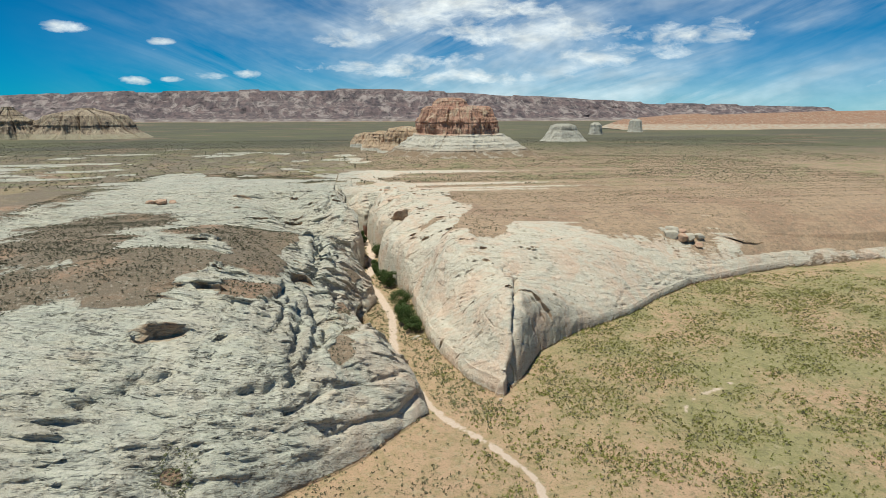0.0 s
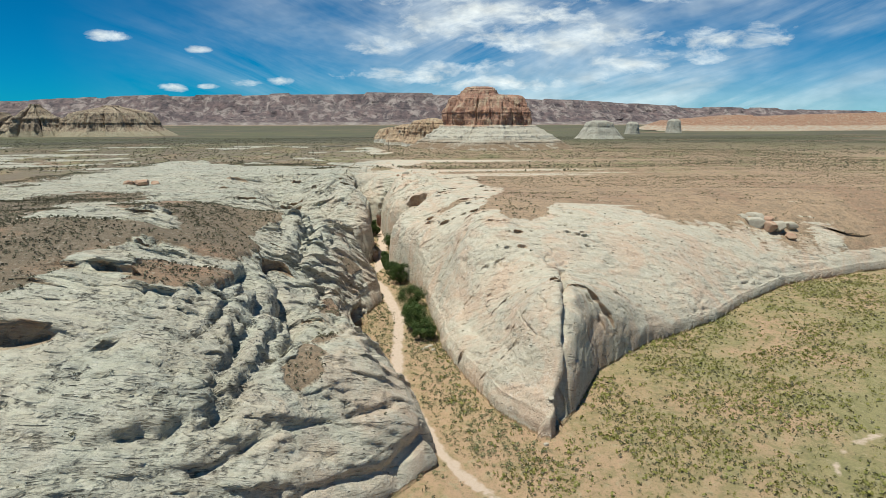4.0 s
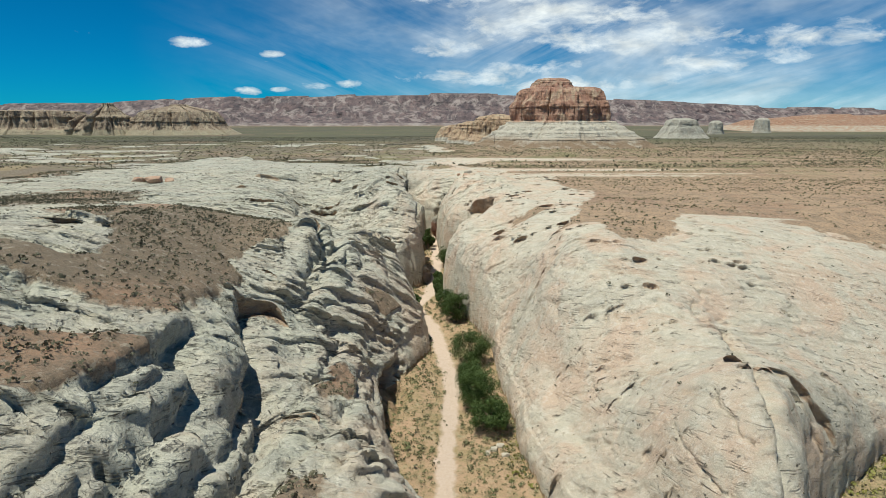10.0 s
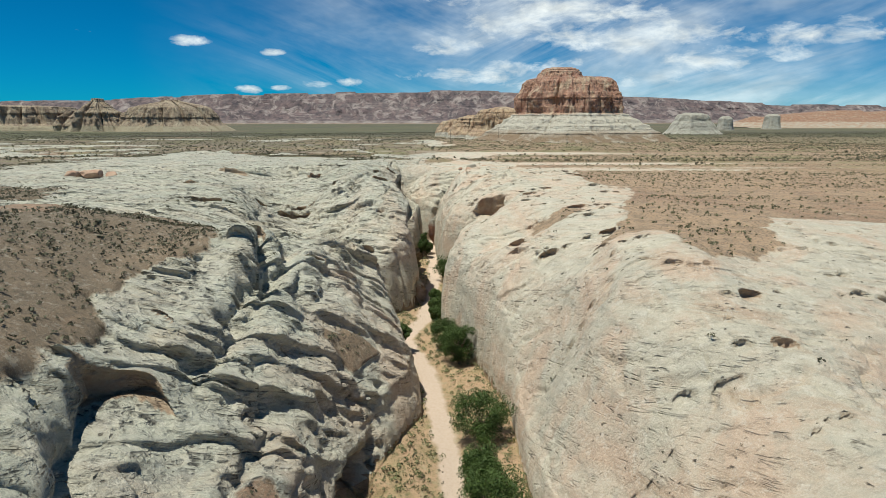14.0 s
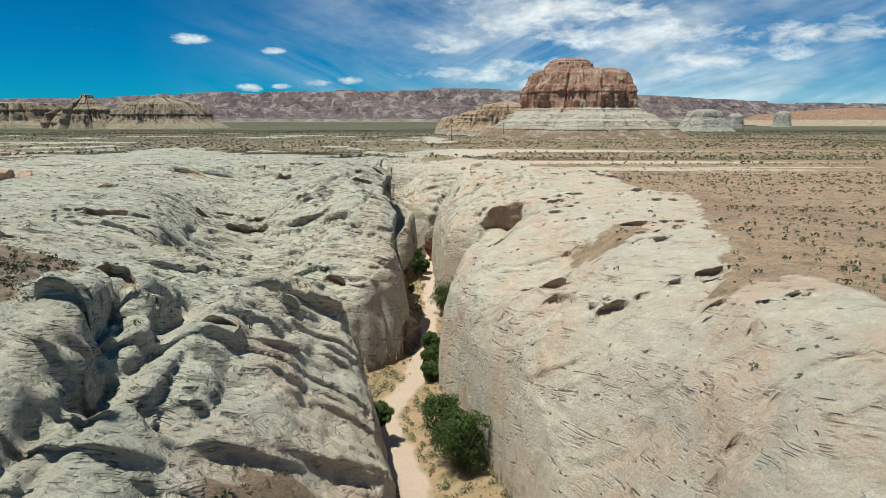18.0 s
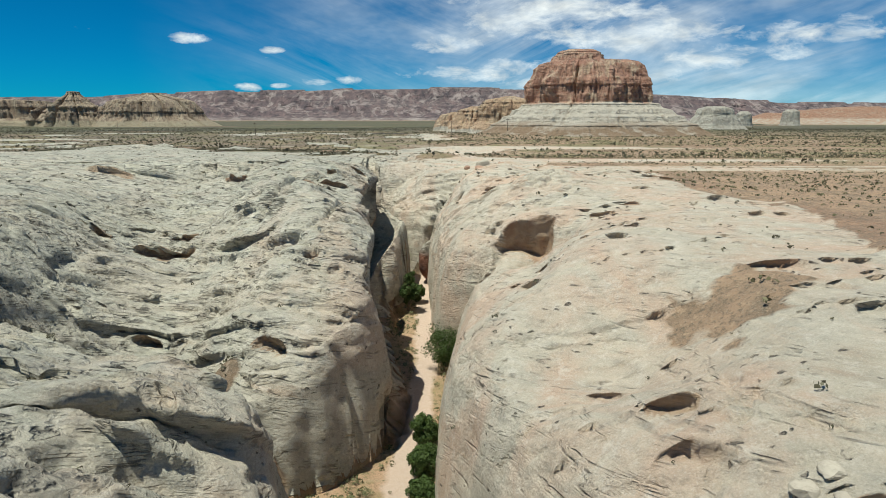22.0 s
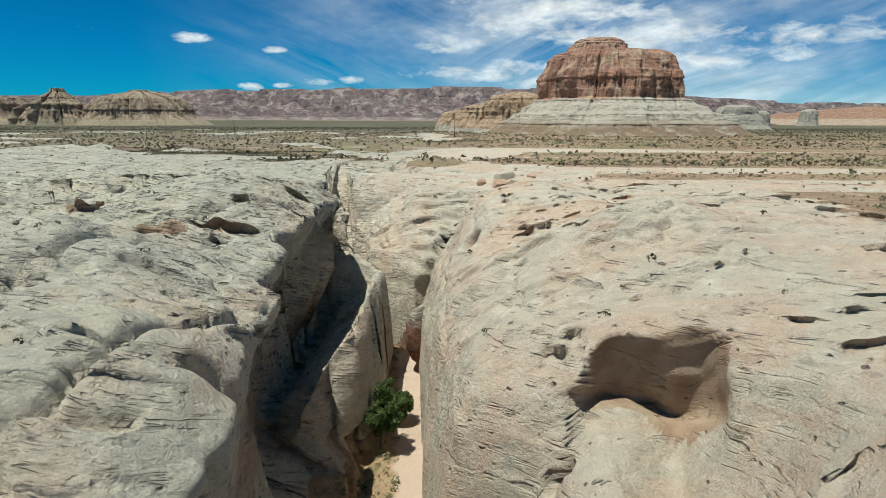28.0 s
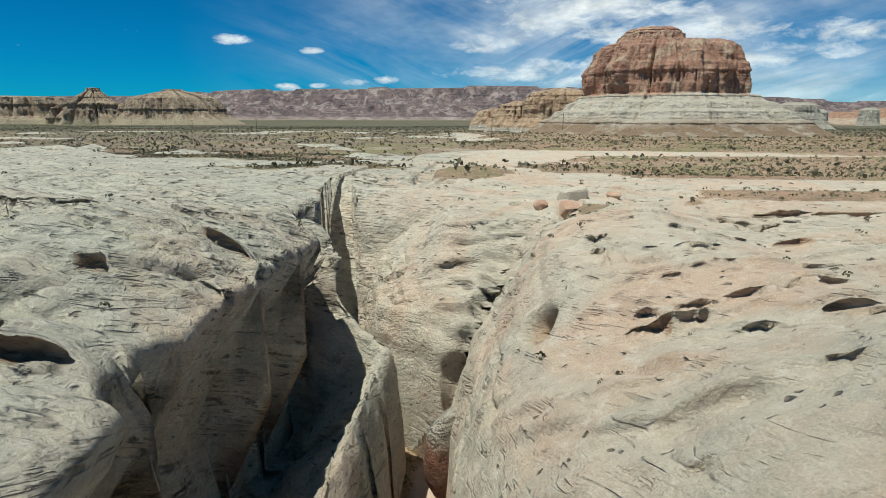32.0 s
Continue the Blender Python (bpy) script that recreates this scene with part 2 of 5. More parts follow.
# Deep hollows in the rock: place in units of the plan, half sizes along x, y, z, depth.
CAVES = [
    (1.5, 168.0, 2.6, 2.0, 5.0, 2.0, 1.8), (2.0, 131.0, 3.0, 2.0, 9.0, 2.4, 2.4), (4.6, 188.0, 2.6, 1.6, 7.0, 2.4, 1.8), (3.2, 213.0, 2.6, 1.4, 6.0, 2.4, 1.6),
    (84, 141, 11.5, 6, 2.5, 2.2, 2.0), (104, 152, 12.5, 5, 2.5, 2.2, 2.0), (122, 160, 12.5, 6, 2.5, 2.2, 2.0), (-2.0, 187.0, 16.8, 0.8, 0.6, 0.6, 0.7), (13.9, 199.5, 11.5, 0.8, 0.8, 1.6, 1.0),
    (11.0, 226.5, 15.6, 1.2, 1.6, 1.4, 1.4),
]
# Arched hollows with a floor and a roof: middle, way in (degrees from +y to the right), half width, half length, depth, drop of the floor.
ARCHES = [
    (17.4, 199.6, 30, 3.2, 2, 3.4, 1.5), (-10.8, 124.4, -22, 2.9, 1.7, 3, 1.5), (-27.4, 82.6, -24, 3.9, 1.8, 3.2, 1.6), (-19.3, 83, -20, 0.9, 0.5, 1, 0.7), (-18.7, 203.6, 0, 1.9, 0.8, 1.5, 0.8), (27.2, 138.2, 25, 0.8, 0.4, 0.7, 0.4),
    (14.4, 240.4, 5, 1.2, 0.58, 1.08, 0.6), (17.6, 162.4, 20, 1, 0.6, 1.1, 0.7), (27, 173, 10, 1.3, 0.4, 0.8, 0.4), (27.8, 200.6, 5, 0.95, 0.4, 0.7, 0.4), (31, 128.2, 15, 0.94, 0.4, 0.68, 0.38),
    (28.4, 128.6, 15, 0.79, 0.36, 0.6, 0.38), (17.5, 214.6, 15, 0.57, 0.27, 0.54, 0.3), (21, 219, 10, 0.78, 0.31, 0.6, 0.3), (16.3, 222, 15, 0.88, 0.36, 0.72, 0.42), (19.5, 229, 5, 0.78, 0.31, 0.66, 0.36),
    (-12.5, 204.2, 0, 1.22, 0.53, 0.75, 0.45), (24, 197.2, 10, 1.15, 0.46, 0.68, 0.38), (-8.6, 212, 0, 1.87, 0.92, 0.9, 0.6), (17.1, 159.7, 20, 0.9, 0.5, 0.8, 0.5), (24.5, 150, 20, 0.72, 0.33, 0.6, 0.38),
    (15, 181.6, 20, 0.7, 0.6, 0.9, 0.6), (13.4, 213, 20, 0.47, 0.22, 0.42, 0.3), (23.5, 226, 5, 0.83, 0.31, 0.54, 0.3), (26, 233, 0, 0.94, 0.31, 0.54, 0.3), (9.6, 246, 0, 0.68, 0.31, 0.48, 0.3),
    (16.2, 166.6, 20, 0.7, 0.5, 0.8, 0.5), (27, 165.3, 10, 0.85, 0.35, 0.6, 0.35), (-40, 227.4, 0, 2.8, 0.7, 1, 0.5), (-21.2, 224.9, 0, 1.5, 0.8, 1.1, 0.7), (-34.3, 215.7, 0, 0.9, 0.5, 0.8, 0.5),
    (-25, 204, 0, 0.8, 0.5, 0.8, 0.5), (0.3, 185.8, 10, 0.55, 0.5, 0.6, 0.5),
]
# Creases worn into the rock: depth, width, then the places of a line.
CREASES = [
    (2.6, 1.0, (-12.2, 124.5), (-9.4, 117.9), (-7.4, 114.7), (-5.7, 109.7), (-5.1, 103.9), (-4.4, 98.8), (-4.3, 94.8), (-4.6, 90)), (2.2, 1.0, (-11.1, 108.1), (-9.5, 105.7), (-8.5, 99.7), (-8, 95.7), (-8.1, 92.6), (-8.6, 88)),
    (1.7, 0.8, (-8.6, 118.2), (-6.4, 105), (-5.6, 90.5), (-6.6, 85.6), (-7.4, 80.6), (-8.4, 77.8), (-10.9, 76.4), (-15.5, 75)), (1.3, 0.45, (12, 89.2), (6.9, 82.9), (2.7, 79.3), (-1.7, 75.6), (-3.8, 74.3)),
    (1.8, 0.8, (-34, 71), (-29.6, 73.3), (-28.4, 75.3), (-26.1, 75.7), (-24.7, 76.8)), (1.5, 0.7, (-9.6, 92.6), (-8, 87.7), (-9.2, 83.3), (-8.6, 79), (-12.2, 76.2)), (1.6, 0.8, (-12.5, 112), (-11, 104), (-11.4, 98), (-11, 92), (-13, 86)),
    (2.0, 0.6, (36.6, 122.5), (33, 110), (31, 102.6), (29.1, 96.9), (28.9, 95.1), (27.0, 92)), (1.5, 0.7, (-2.2, 104), (-3, 97), (-2.6, 92.5)),
    (1.9, 1.1, (-9, 130), (-7.7, 133), (-7, 138), (-6, 148), (-9, 158)), (2.2, 1.4, (-8.4, 136), (-7, 144), (-10.4, 152)), (1.8, 0.9, (6.2, 236.2), (9, 238.6), (13, 242), (16, 247)),
    (1.7, 0.9, (-1.8, 149), (-5, 148), (-4.4, 142.5)), (1.9, 1.0, (-9, 146), (-9.6, 151), (-6.7, 152.4)),
    (0.9, 0.35, (-12, 186.5), (-3.3, 189.2), (-1.3, 191), (-0.6, 195), (0.2, 201)), (0.8, 0.4, (-6, 77.5), (3, 84), (8.5, 88.6)), (1.2, 0.7, (-5, 112), (-4.2, 120), (-3.6, 128)),
    (1.2, 0.8, (-13, 99), (-12.4, 106), (-12.6, 114)), (1.0, 0.5, (-9, 196), (-6, 204), (-4.4, 212)), (0.8, 0.4, (-14, 214), (-8, 217), (-3, 222)), (1.2, 0.8, (31.5, 104), (33.5, 111), (36, 119)),
]


# Swells and dips of the rocks: middle, half sizes, rise, in units of the plan.
LEFT_SWELLS = [(-14.5, 81, 9, 9, 2.4), (-5, 103, 9, 22, -3.4), (-6, 120, 7, 12, -2.2), (-8.5, 145, 12, 18, 3.6), (-1, 193.5, 8, 12, 2.4), (-10, 202, 10, 11, 4.6)]
RIGHT_SWELLS = [(22.5, 140, 13, 16, 3.2), (25, 118, 10, 14, -3.6), (18.5, 170, 8, 9, -3.0), (29, 146, 12, 12, 1.2)]


def rock_height(x, y):
    """Height over the low ground, in units of the plan, and how far inside the rock."""
    inside_l, inside_r = in_left(x, y), in_right(x, y)
    dl, dr, df = (np.maximum(read(g, x, y), 0) for g in (LEFT_FAR, RIGHT_FAR, FRONT_FAR))
    closed = 40 * step(y, 249, 262)
    dl, dr = dl + closed, dr + closed
    gentle = lambda d: np.interp(d, [0, 0.5, 1.5, 3, 7, 12, 18, 30, 60], [0, 2.2, 4.8, 7.0, 11, 13.6, 17, 20.5, 21.5])
    steep = lambda d: np.interp(d, [0, 0.3, 0.8, 1.6, 2.6, 4, 6, 9, 14, 20, 40], [0, 4.5, 8.6, 11.8, 14.2, 15.5, 16.2, 16.8, 17.7, 18.4, 18.8])
    sheer = lambda d: np.interp(d, [0, 0.3, 0.7, 1.4, 2.5, 4, 6, 9, 14, 20, 40], [0, 4.5, 8.0, 10.6, 12.4, 13.8, 15.2, 16.4, 17.8, 18.4, 18.8])
    wedge = lambda d: np.interp(d, [0, 0.8, 2.0, 4, 7, 10, 15, 25, 50], [0, 2.6, 4.2, 6.4, 11.6, 14.6, 17.4, 18.6, 19])
    front = lambda d: np.interp(d, [0, 0.6, 2, 5, 12, 18, 30, 60], [0, 1.8, 3.6, 6.5, 11.5, 14.8, 18, 19.2])
    k = step(y, 150, 178)
    inclined = lambda d: np.interp(d, [0, 0.3, 0.8, 1.3, 1.7, 2.1, 2.8, 5, 10, 20, 40], [0, 4.5, 9.0, 12.8, 15.4, 16.5, 16.9, 17.1, 17.4, 18.0, 18.6])
    fin = lambda d: np.interp(d, [0, 0.3, 0.65, 1.2, 1.6, 2.0, 2.4, 4.2, 4.6, 4.8, 5.1, 6, 10, 20, 40], [0, 4.0, 7.6, 9.4, 8.8, 5.8, 3.2, 2.8, 11.0, 16.2, 16.9, 17.2, 17.5, 18.0, 18.6])
    fin_at = step(y, 213, 217) * step(y, 240, 235)
    set_back = lambda d: np.interp(d, [0, 2.3, 2.9, 3.2, 3.4, 3.6, 4.0, 6, 10, 20, 40], [0, 0.3, 2.5, 8, 14.5, 16.2, 16.8, 17.1, 17.4, 18.0, 18.6])
    back_at = step(y, 205, 210) * step(y, 217, 213)
    late = step(y, 196, 208)
    hl = gentle(dl) * (1 - k) + (steep(dl) * (1 - late) + (inclined(dl) * (1 - fin_at - back_at) + fin(dl) * fin_at + set_back(dl) * back_at) * late) * k
    kr = step(y, 140, 160)
    tip = 1 - step(y, 104, 128)
    blade = lambda d: np.interp(d, [0, 0.5, 1.5, 3.0, 4.5, 8, 15, 25, 50], [0, 4.5, 9, 13, 15, 16.4, 17.8, 18.6, 19])
    hf = front(df) * (1 - tip) + blade(df) * tip
    dr = np.where(dr < 12, dr * (1 - 0.55 * np.exp(-((y - 187) / 9.5) ** 2) * step(dr, 12, 7)), dr)
    hr = wedge(dr) * (1 - kr) + sheer(dr) * kr
    hr = -np.log(np.exp(-hr * 0.6) + np.exp(-hf * 0.6)) / 0.6
    hr = np.maximum(hr + 0.9 * np.exp(-np.abs(hr) * 0.4), 0) * step(np.minimum(dr, df), 0, 0.3)
    # the canyon's end: its last wall meets the right rock in a crease
    end_wall = np.interp(y - 235.8, [0, 0.5, 1.5, 4, 9, 12, 30], [0, 5, 8.5, 12.5, 16.6, 17.2, 18])
    side_wall = np.interp(x - np.interp(y, RIGHT_Y, RIGHT_X).clip(6.2, 12), [0, 0.5, 1.5, 3, 6, 8, 20], [0, 6, 9.5, 12.5, 16.6, 17.4, 18.4])
    at_end = step(y, 222, 230) * step(y, 262, 250) * step(x, 3.5, 6.0) * step(x, 24, 18)
    hr = hr * (1 - at_end) + np.maximum(end_wall, side_wall) * at_end
    # the side valley that drains into the canyon from the left, and the saddle behind it
    t = np.clip((y - 171) / 40, 0, 1)
    axis_x = np.interp(y, [165, 172, 183, 192, 207, 230, 260], [-8, -9, -13, -15.5, -20, -28, -40])
    axis_z = np.interp(y, [160, 172, 183, 192, 207, 230], [9, 0.5, 8, 11.2, 13.5, 16])
    off = np.abs(x - axis_x) / np.interp(y, [165, 175, 195, 215], [4, 4, 7, 12])
    valley = axis_z + np.minimum(off * off * 2.6, 40)
    valley = np.where((y > 171) & (y < 232), valley, 50)
    soft = lambda a, b: -np.log(np.exp(-a * 0.8) + np.exp(-b * 0.8)) / 0.8
    hl = np.where(inside_l, soft(hl, valley), hl)
    # the rounded front of the rock behind that valley
    front_slope = np.where((y > 172) & (y < 198) & (x > -16), 8.4 + 0.62 * np.maximum(y - 176.5, 0) + 0.25 * np.maximum(-9 - x, 0), 50)
    hl = np.where(inside_l, soft(hl, front_slope), hl)
    # higher ground over the left rock, a hill of rubble on the right
    hl = hl + 3.0 * bump(x, y, -36, 118, 40, 34) * step(dl, 10, 26) + 2.0 * bump(x, y, -12, 226, 26, 22) * step(dl, 3, 9)
    for cx, cy, rx, ry, rise in LEFT_SWELLS:
        hl = hl + rise * bump(x, y, cx, cy, rx, ry) * step(dl, 0.5, 3.0)
    for cx, cy, rx, ry, rise in RIGHT_SWELLS:
        hr = hr + rise * bump(x, y, cx, cy, rx, ry) * step(np.minimum(dr, df), 0.8, 4.0)
    hr = hr + 2.2 * bump(x, y, 20.5, 212, 9, 9) - 4.2 * bump(x, y, 16.6, 196.0, 7, 6.5) * step(dr, 1.5, 5) + 1.3 * bump(x, y, 40, 160, 22, 34) + 1.0 * bump(x, y, 30, 215, 22, 22) + 1.8 * bump(x, y, 8, 268, 9, 10) * step(dr, 3, 8)
    h = np.where(inside_l, np.maximum(hl, 0), np.where(inside_r, np.maximum(hr, 0), 0))
    d = np.where(inside_l, dl, np.where(inside_r, np.minimum(dr, df), 0))
    return h, d, inside_l, inside_r


def ground_plan(x, y):
    """Height, soil, trail and dryness for places of the plan."""
    h, d, inl, inr = rock_height(x, y)
    low = 1.0 + 0.25 * vnoise(x / 9, y / 9, 0 * x, 3) + 0.10 * vnoise(x / 2.5, y / 2.5, 0 * x, 4)
    low = low + 0.5 * step(np.abs(x - np.interp(y, PATH_Y, PATH_X)), 1.0, 4) * (y < 240)
    low = low + np.clip((x - 60) / 60, 0, 1) * 1.5 * (y < 160)
    # behind the canyon's end and far out the land is a nearly level plain
    far = step(y, 255, 330)
    side = step(np.abs(x - 8), 110, 260) * (y > 60)
    plain = 17.2 + 0.8 * vnoise(x / 90, y / 90, 0 * x, 11) + 0.55 * vnoise(x / 38, y / 26, 0 * x, 12) * step(y, 900, 500) + 0.5 * np.abs(vnoise(x / 14, y / 11, 0 * x, 13)) * step(y, 700, 450)
    # low ledges of bare rock that show through the soil
    ledge = step(fbm(x / 34, y / 22, 0 * x, 4, 14) - 0.25 * step(y, 330, 560) - 0.6 * step(x, 8, 30), 0.22, 0.27)
    plain = plain + (0.7 + 0.5 * vnoise(x / 9, y / 5, 0 * x, 15)) * ledge * step(y, 620, 480)
    plain = plain + 3.0 * bump(x, y, 90, 440, 150, 150)
    z = np.maximum(low + h, 1.0 + 18.2 * step(y, 249, 262) * step(np.abs(x + 5), 9, 6))
    z = z - 1.8 * bump(x, y, -22.5, 65.8, 4.5, 3.6)
    lift = np.maximum(far, side * (y > 165))
    z = z * (1 - lift) + plain * lift
    trail = read(TRAIL_FAR, x, y)
    soil = np.zeros(x.shape)
    for cx, cy, rx, ry, turn in SOIL:
        soil = np.maximum(soil, 1.7 * bump(x, y, cx, cy, rx * 1.6, ry * 1.6, turn))
    for outline in SOIL_SHAPES:
        low_xy, high_xy = np.min(outline, 0) - 6, np.max(outline, 0) + 6
        k = (x > low_xy[0]) & (x < high_xy[0]) & (y > low_xy[1]) & (y < high_xy[1])
        if k.any():
            soil[k] = np.maximum(soil[k], 0.85 + 0.45 * np.clip(shape_far(x[k], y[k], outline) / 1.3, -1.9, 1.4))
    soil = np.maximum(soil, 1.6 * step(y + 0.25 * np.abs(x) + 100 * fbm(x / 45, y / 32, 0 * x, 4, 24), 285, 335))
    soil = np.maximum(soil, 1.5 * step(np.abs(x - 8), 75, 140))
    soil = soil - 2.4 * ledge * lift * step(y, 620, 520)
    soil = soil + 0.50 * fbm(x / 6, y / 6, 0 * x, 5, 21, 0.6) + 0.15 * vnoise(x / 1.3, y / 1.3, 0 * x, 22)
    soil = np.where(h > 0.4, soil, 2.0)
    soil = np.where((y > 244) & (x < 3) & (x > -12) & (y < 275), -1.0, soil)
    soil = np.where((d < 3.0) & (h > 0.4) & (y < 250), soil - 0.8, soil)
    return z, h, d, soil, trail, lift, inl, inr


def grid_lines():
    rows = np.concatenate([[-900, -400, -200, -100, -50, -20, 0, 15, 25], np.arange(32, 60, 1.0), np.arange(60, 88, 0.4), np.arange(88, 246, ROW), np.arange(246, 300, 0.5),
                           np.arange(300, 420, 0.9), 420 * 1.022 ** np.arange(0, 94)])
    near = np.concatenate([np.arange(0, 2.4, 0.08), np.arange(2.4, 16, 0.15), np.arange(16, 34, 0.26)])
    far = 34 * 1.05 ** np.arange(0, 95)
    return rows, near, np.concatenate([near, far])


ROW = 0.17
rows_y, near_off, left_off = grid_lines()
xl = np.interp(np.clip(rows_y, -400, 300), LEFT_Y, LEFT_X)
xr = np.interp(np.clip(rows_y, -400, 300), RIGHT_Y, RIGHT_X)
xf = np.interp(rows_y, FRONT_Y, FRONT_X)
cols = [xl[:, None] - left_off[None, ::-1]]
t = np.linspace(0, 1, 30)[1:-1]
t = t + 0.09 * np.sin(t * 2 * math.pi) * -1
cols.append(xl[:, None] + (xr - xl)[:, None] * t[None])
width = np.maximum(xf - xr, 0.5)
share = np.minimum(near_off[-1], 0.62 * width) / near_off[-1]
cols.append(xr[:, None] + near_off[None] * share[:, None])
back = np.concatenate([np.arange(0, 3, 0.2), 3 * 1.09 ** np.arange(0, 50)])[::-1]
cols.append(xf[:, None] - (width - near_off[-1] * share)[:, None] * (back[1:] / back[0])[None])
plain_off = np.concatenate([np.arange(0.3, 30, 0.6), 30 * 1.09 ** np.arange(0, 40)])
cols.append(xf[:, None] + plain_off[None])
gx = np.concatenate(cols, 1)
gy = np.repeat(rows_y[:, None], gx.shape[1], 1)
n_left, n_floor = len(left_off), len(left_off) + len(t)
n_right = n_floor + len(near_off) + len(back) - 1
gz, gh, gd, gsoil, gtrail, glift, ginl, ginr = ground_plan(gx, gy)


def normals_of(x, y, z):
    p = np.stack([x, y, z], -1)
    a = np.gradient(p, axis=0)
    b = np.gradient(p, axis=1)
    n = np.cross(b, a)
    return n / np.maximum(np.linalg.norm(n, axis=-1, keepdims=True), 1e-9)


# relief of the bare rock: swells, rounded lumps, ledges of the beds, cracks, hollows
near_rock = ((gh > 0.3) * (1 - glift) * step(gsoil, 1.10, 0.70)) * (np.abs(gx) < 160)
nrm = normals_of(gx, gy, gz)
left_side = in_left(gx, gy)
bend = 1.2 * vnoise(gx / 22, gy / 22, gz / 22, 43)
bed_z = gz + np.where(left_side, 0.22, -0.10) * gx - 0.10 * gy + bend


def plates(spacing, seed, along=0.42, tilt=0.10, ragged=4.0):
    """Edges of thin beds: a slow fall and a sudden rise, each edge coming and going along its length."""
    u = (gz + along * gy + np.where(left_side, tilt, -tilt) * gx + 0.8 * bend) / spacing + 0.55 * vnoise(gx / (3 * spacing + 2), gy / (3 * spacing + 2), gz / 4, seed) + 0.04 * vnoise(gx / 0.9, gy / 0.9, gz / 0.9, seed + 1)
    f = u - np.floor(u)
    present = step(vnoise(gx / ragged, gy / 14, np.floor(u) * 7.3, seed + 2), -0.05, 0.45)
    return np.where(f < 0.09, f / 0.09, 1 - (f - 0.09) / 0.91) * present


swell = 0.55 * fbm(gx / 11, gy / 11, gz / 8, 3, 40)
lumps = np.abs(vnoise(gx / 5.2, gy / 6.5, bed_z / 2.2, 44)) + 0.5 * np.abs(vnoise(gx / 2.1, gy / 2.8, bed_z / 1.0, 47)) - 0.5
rugged = step(vnoise(gx / 12, gy / 12, gz / 12, 49), -0.2, 0.5)
crack_a = vnoise(gx / 5 + gy / 40, gy / 12 - gx / 30, bed_z / 2.2, 50) + 0.15 * vnoise(gx, gy, gz, 51)
cracks = -np.exp(-np.abs(crack_a) / 0.03) * step(vnoise(gx / 7, gy / 7, gz / 7, 53), 0.05, 0.35)
fine = fbm(gx / 1.1, gy / 1.1, bed_z / 0.35, 3, 46)
across, along = 0.99 * gx - 0.12 * gy, 0.12 * gx + 0.99 * gy
folds = 1.3 * np.abs(vnoise(across / 3.4 + 0.5 * vnoise(gx / 7, gy / 7, 0 * gx, 54), along / 15, gz / 11, 48)) + 0.7 * np.abs(vnoise(across / 1.5, along / 6, gz / 5, 55)) - 0.55
fold_zone = np.maximum(np.maximum(bump(gx, gy, -6, 108, 20, 40, -15), bump(gx, gy, -8, 150, 12, 26)), bump(gx, gy, -8, 215, 14, 22) * 0.4) * left_side
beds_out = 0.42 * plates(2.9, 100, 0.8, 0.14, 5.0) + 0.34 * plates(1.2, 110, 0.9, 0.22, 3.6) + 0.20 * plates(0.62, 120, 0.8, 0.10, 2.2) - 0.30
beds_out = beds_out * step(gy, 275, 250) * (0.25 + 0.75 * step(nrm[..., 2], 0.30, 0.75))
# the edges run on from place to place without teeth
beds_out = sum(w * np.roll(beds_out, k, 1) for k, w in ((-2, 1 / 9), (-1, 2 / 9), (0, 3 / 9), (1, 2 / 9), (2, 1 / 9)))
beds_out = beds_out * np.where(left_side, 1.9 - 0.5 * step(gy, 160, 180) * step(gx, -16, -8) * step(gy, 206, 196) - 0.6 * step(gy, 200, 212), 0.5 + 0.55 * step(gy, 198, 215)) * (0.45 + 0.55 * rugged)
disp = swell + (0.15 + 0.3 * rugged) * lumps + beds_out + 0.08 * fine + 0.6 * cracks + fold_zone * 1.7 * np.minimum(folds, 0.7)
disp = disp * near_rock * step(gd, 0.0, 1.0) * np.where(left_side, 1.0, 0.8)
# thin crevices that follow the beds, longer than wide, in broken runs
for size, deep, seed, cut in ((1.0, 0.42, 130, 0.02), (0.55, 0.24, 140, 0.0), (1.9, 0.36, 150, 0.1)):
    slope = np.where(left_side, 0.30, -0.22)
    v = vnoise((gx + 0.3 * gy) / (5.2 * size), (gy + slope * gx + 1.3 * gz + 1.5 * vnoise(gx / 6, gy / 6, 0 * gx, seed + 1)) / (1.25 * size), gz / 9, seed)
    runs = step(vnoise(gx / (3.4 * size), gy / (2.2 * size), gz / 5, seed + 2), cut, cut + 0.3) * step(vnoise(gx / 13, gy / 11, gz / 11, seed + 3), -0.35, 0.25)
    disp = disp - deep * np.exp(-(v / 0.13) ** 2) * runs * near_rock * step(gd, 0.8, 2.0) * np.where(left_side, 1.0 + 0.5 * step(gy, 170, 195), 0.62 + 0.38 * step(gy, 195, 215))
flutes = 0.22 * ridged(gx / 4.5, gy / 4.5, gz / 9, 3, 52) * step(nrm[..., 2], 0.75, 0.35) * near_rock
disp = disp + flutes
hollow = 0 * gx


